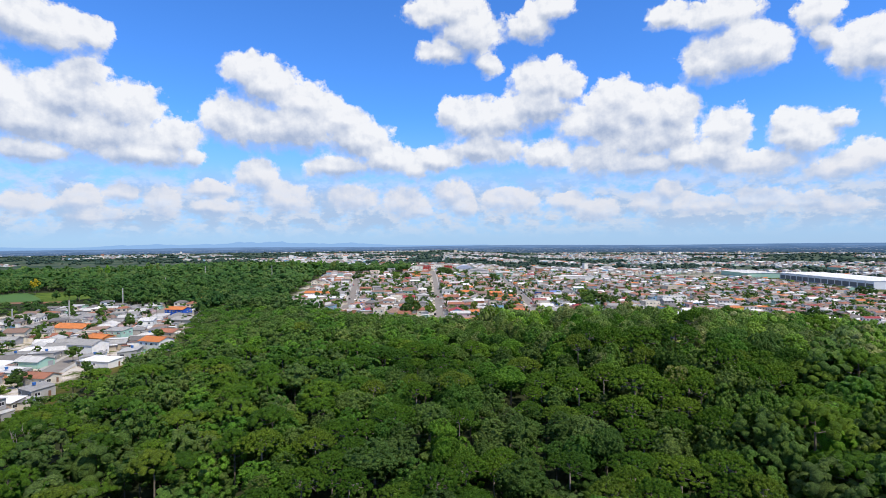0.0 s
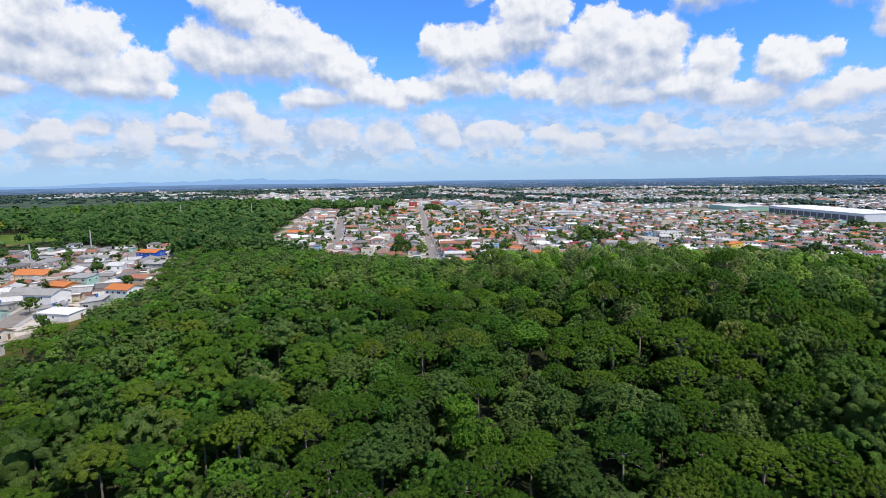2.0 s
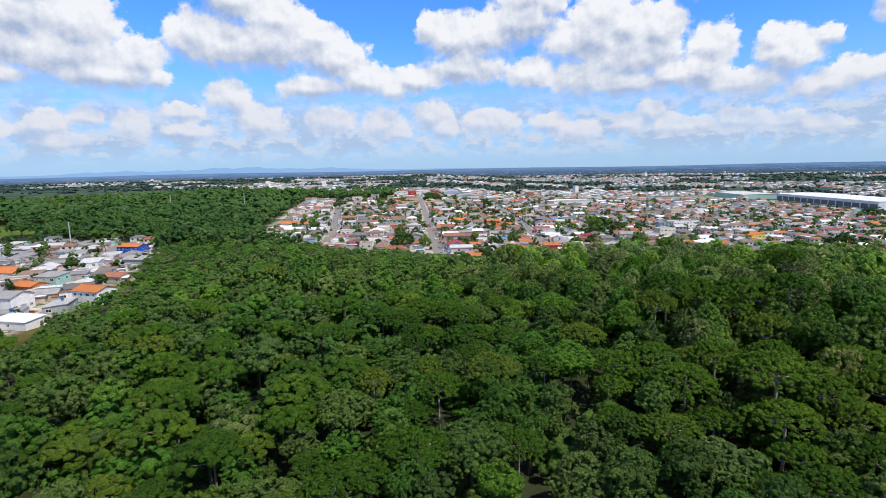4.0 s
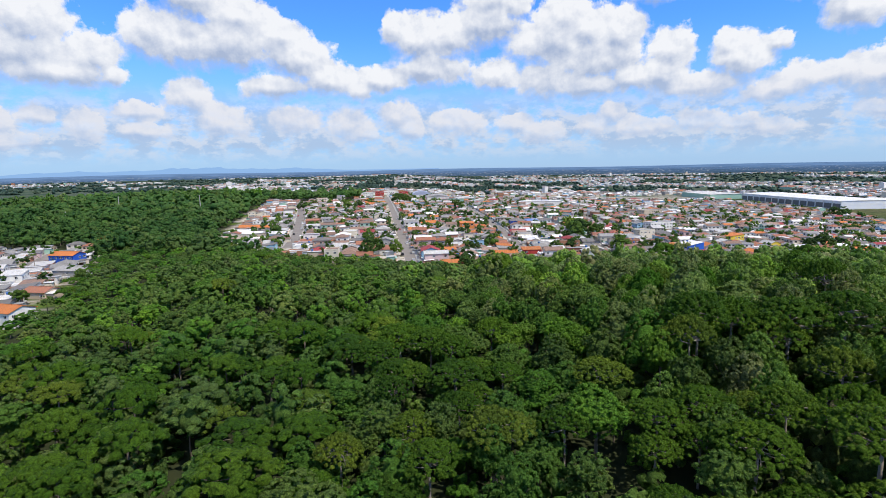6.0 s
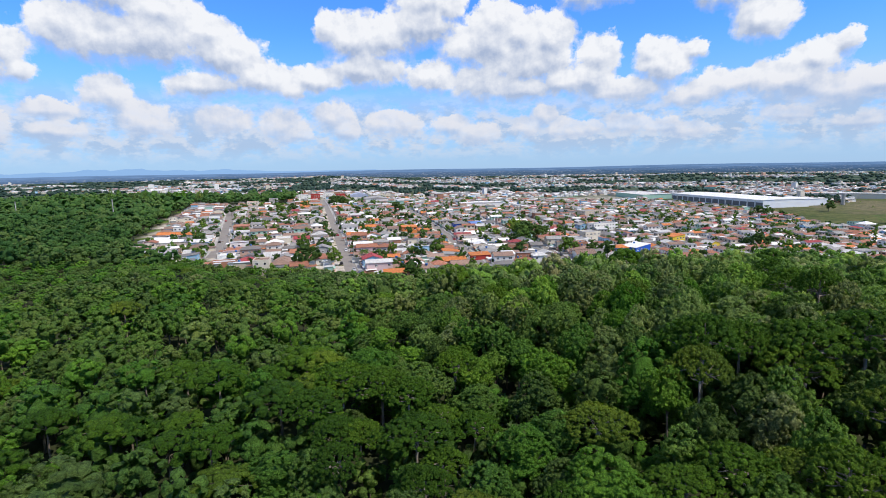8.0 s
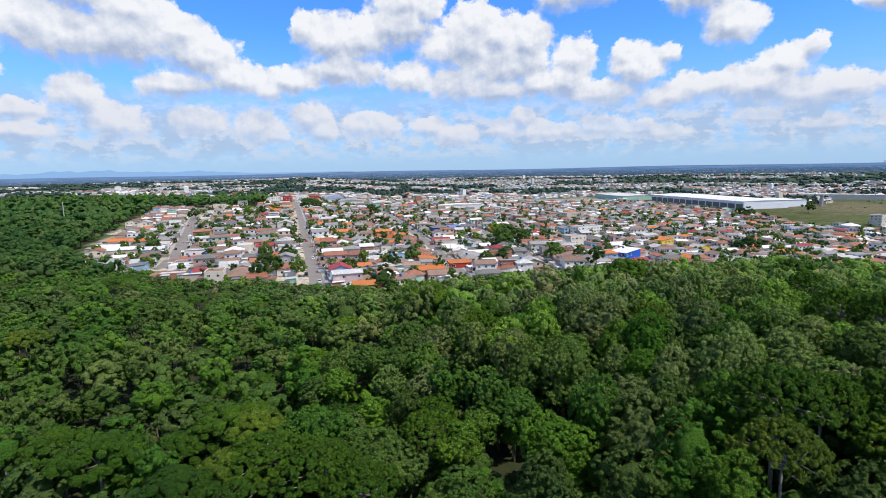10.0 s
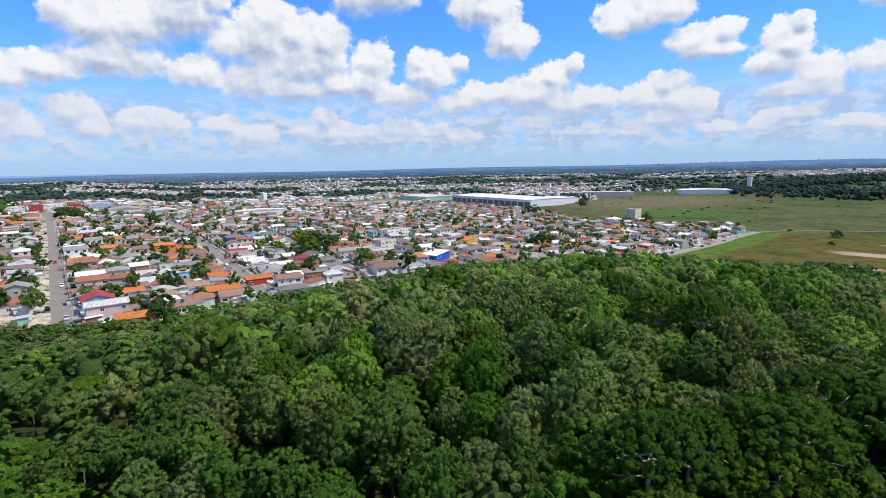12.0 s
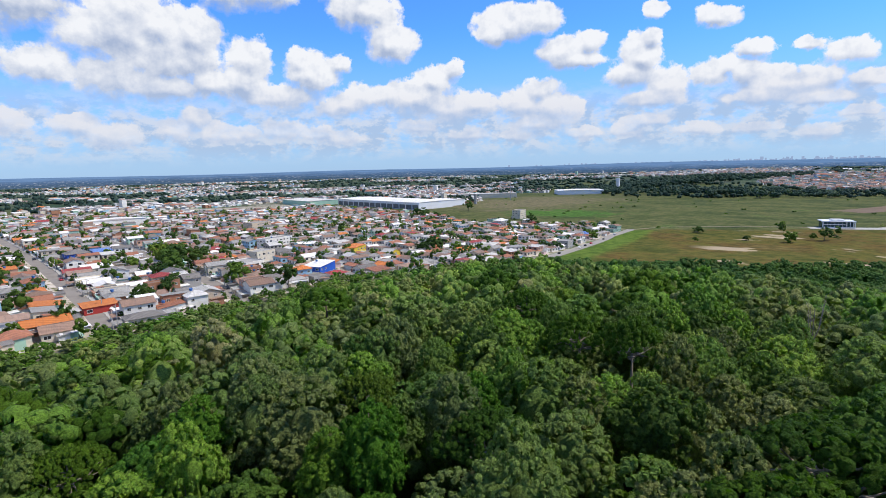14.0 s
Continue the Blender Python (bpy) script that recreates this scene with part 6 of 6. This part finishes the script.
for x, y in zip(tx[close], ty[close]):
    town_tree(x, y, rng.uniform(3.5, 8.5), rng.uniform(0.7, 1.3))
stuff_trees("garden_trees", "leafy garden trees among the western houses", (tx[~close], ty[~close]), GARDEN_KINDS, rng, lambda x, y: int(rng.integers(4)), lambda x, y: 7.0, 1.0)

mx, my = scatter(rng, 360, 60, 1250, 900, 34.0, lambda x, y: in_meadow(x, y) & (x > 470), 0.5)
BUSH_KINDS = [(2.6, broadleaf(440 + j, 2.2, 2.6, 1, 8, 24, 0.4, 1, False), 3) for j in range(3)]
some = (rng.uniform(size=len(mx)) < 0.10) | ((np.abs(my - (560 + 0.12 * (mx - 560))) < 22) & (rng.uniform(size=len(mx)) < 0.7))
stuff_trees("meadow_bushes", "scattered dark green bushes in the meadow", (mx[some], my[some]), BUSH_KINDS, rng, lambda x, y: int(rng.integers(3)), lambda x, y: 2.6, 1.2)



def palm_tree(x, y, tall, seed):
    """A palm: a slim ringed trunk and a head of arching feathered fronds."""
    dice = np.random.default_rng(seed)
    base = new("palm_tree")
    base.matrix_basis = pose(x, y, ground_z(x, y), 0, 0, seed * 37)
    tagged(base, "tall garden palm with arching green fronds", "palm tree", "palms in the town")
    v, f = limb([(0, 0, -0.5), (0.1, 0, tall * 0.5), (0.25, 0.05, tall)], [0.22, 0.16, 0.13], 7)
    new("trunk", from_arrays("trunk", v, f, [BARK], shade=True)).parent = base
    for n in range(15):
        a, lift = n * 2.4, dice.uniform(0.2, 1.1)
        out = np.array([math.cos(a), math.sin(a), 0])
        across = np.array([-math.sin(a), math.cos(a), 0])
        line = [np.array([0.25, 0.05, tall]) + out * r + (0, 0, lift * r - 0.30 * r * r) for r in np.linspace(0, 2.9, 7)]
        verts, faces = [], []
        for p, q in zip(line, line[1:]):
            for side in (-1, 1):
                o = len(verts)
                verts += [p, q, (p + q) / 2 + across * side * 0.62 + out * 0.25 - (0, 0, 0.30)]
                faces.append((o, o + 1, o + 2))
        new("frond", from_arrays("frond", np.array(verts), np.array(faces), [LEAF_GARDEN])).parent = base


for n, (x, y, tall) in enumerate(((5.5, 392, 7.5), (7.5, 398, 6.5), (236, 524, 11), (243, 520, 9), (-214, 398, 10), (-150, 470, 8))):
    palm_tree(x, y, tall, n + 1)

# ---- cars and street furniture ----


def car(x, y, turn, paint, word):
    top = new("car")
    top.matrix_basis = pose(x, y, ground_z(x, y) + 0.12, 0, 0, turn)
    tagged(top, f"small {word} hatchback car parked in the street", "car", "parked cars")
    bm = bmesh.new()
    side = [(-2.05, 0.35), (-2.1, 0.75), (-1.9, 1.0), (-1.45, 1.42), (0.35, 1.45), (1.05, 0.98), (1.95, 0.82), (2.08, 0.5), (2.0, 0.32)]
    rows = [[bm.verts.new((s * (0.84 if z < 1.1 else 0.68), u, z)) for u, z in side] for s in (-1, 1)]
    for n in range(len(side)):
        q = (n + 1) % len(side)
        bm.faces.new((rows[0][n], rows[1][n], rows[1][q], rows[0][q]))
    for s in rows:
        bm.faces.new(s)
    bmesh.ops.recalc_face_normals(bm, faces=bm.faces[:])
    part("body", bm, paint, top)
    bm = bmesh.new()
    v = [bm.verts.new(p) for p in ((-0.62, 0.45, 1.43), (0.62, 0.45, 1.43), (0.74, 1.02, 1.06), (-0.74, 1.02, 1.06))]
    bm.faces.new(v[::-1])
    part("windscreen", bm, GLASS, top)
    for u in (-1.3, 1.25):
        for s in (-0.78, 0.78):
            bm = bmesh.new()
            bmesh.ops.create_cone(bm, cap_ends=True, segments=12, radius1=0.31, radius2=0.31, depth=0.2, matrix=pose(s, u, 0.3, 0, 90, 0))
            wheel = part("wheel", bm, RUBBER, top)
            bm = bmesh.new()
            bmesh.ops.create_cone(bm, cap_ends=True, segments=10, radius1=0.19, radius2=0.19, depth=0.22, matrix=pose(s, u, 0.3, 0, 90, 0))
            part("rim", bm, STEEL, wheel, "grey steel rim")


PAINTS = [(painted("silver_paint", (0.5, 0.51, 0.52), 0.3, 0.1), "silver"), (painted("black_paint", (0.02, 0.02, 0.02), 0.25, 0.1), "black"), (painted("white_paint", (0.75, 0.75, 0.75), 0.3, 0.1), "white"), (painted("red_paint", (0.4, 0.03, 0.03), 0.3, 0.1), "red"), (painted("dark_grey_paint", (0.08, 0.085, 0.09), 0.3, 0.1), "dark grey")]
for n, (s, y, side) in enumerate(((1, 372, 2.6), (1, 392, -2.7), (1, 440, 2.7), (1, 520, 1.2), (1, 560, -2.7), (1, 610, 2.7), (1, 700, -2.7), (2, 470, -1.5), (2, 500, 2.7), (2, 410, 2.7), (0, 560, 2.7), (0, 520, -2.7), (0, 610, 2.6), (0, 690, -2.7), (3, 420, 2.7), (3, 520, -2.7), (2, 600, 2.7))):
    line = STREETS[s]
    slope = math.degrees(math.atan2(street_x(line, y + 10) - street_x(line, y - 10), 20))
    car(street_x(line, y) + side, y, -slope + (180 if side > 0 else 0), *PAINTS[n % 5])
for n, (x, y) in enumerate(((442, 390), (424, 386), (462, 395), (505, 404), (548, 413), (380, 379))):
    car(x, y, -78, *PAINTS[(n + 1) % 5])

POLE_BM = bmesh.new()
bmesh.ops.create_cone(POLE_BM, cap_ends=True, segments=8, radius1=0.16, radius2=0.10, depth=9.5, matrix=Matrix.Translation((0, 0, 4.25)))
POLE = bpy.data.meshes.new("post")
POLE_BM.to_mesh(POLE)
POLE.materials.append(CONCRETE_POLE)
ARM_BM = bmesh.new()
slab(ARM_BM, -0.95, -0.06, 8.3, 0.95, 0.06, 8.45)
ARM = bpy.data.meshes.new("crossarm")
ARM_BM.to_mesh(ARM)
ARM.materials.append(WOOD)
for n, line in enumerate(STREETS[:4]):
    y = line[0][1] + 12
    while y < 700:
        pole = new("utility_pole")
        pole.matrix_basis = pose(street_x(line, y) + 4.6, y, ground_z(street_x(line, y) + 4.6, y))
        tagged(pole, "concrete utility pole with a wooden crossarm", "pole", "poles along the streets")
        for piece, me in (("post", POLE), ("crossarm", ARM)):
            new(piece, me).parent = pole
        y += 32
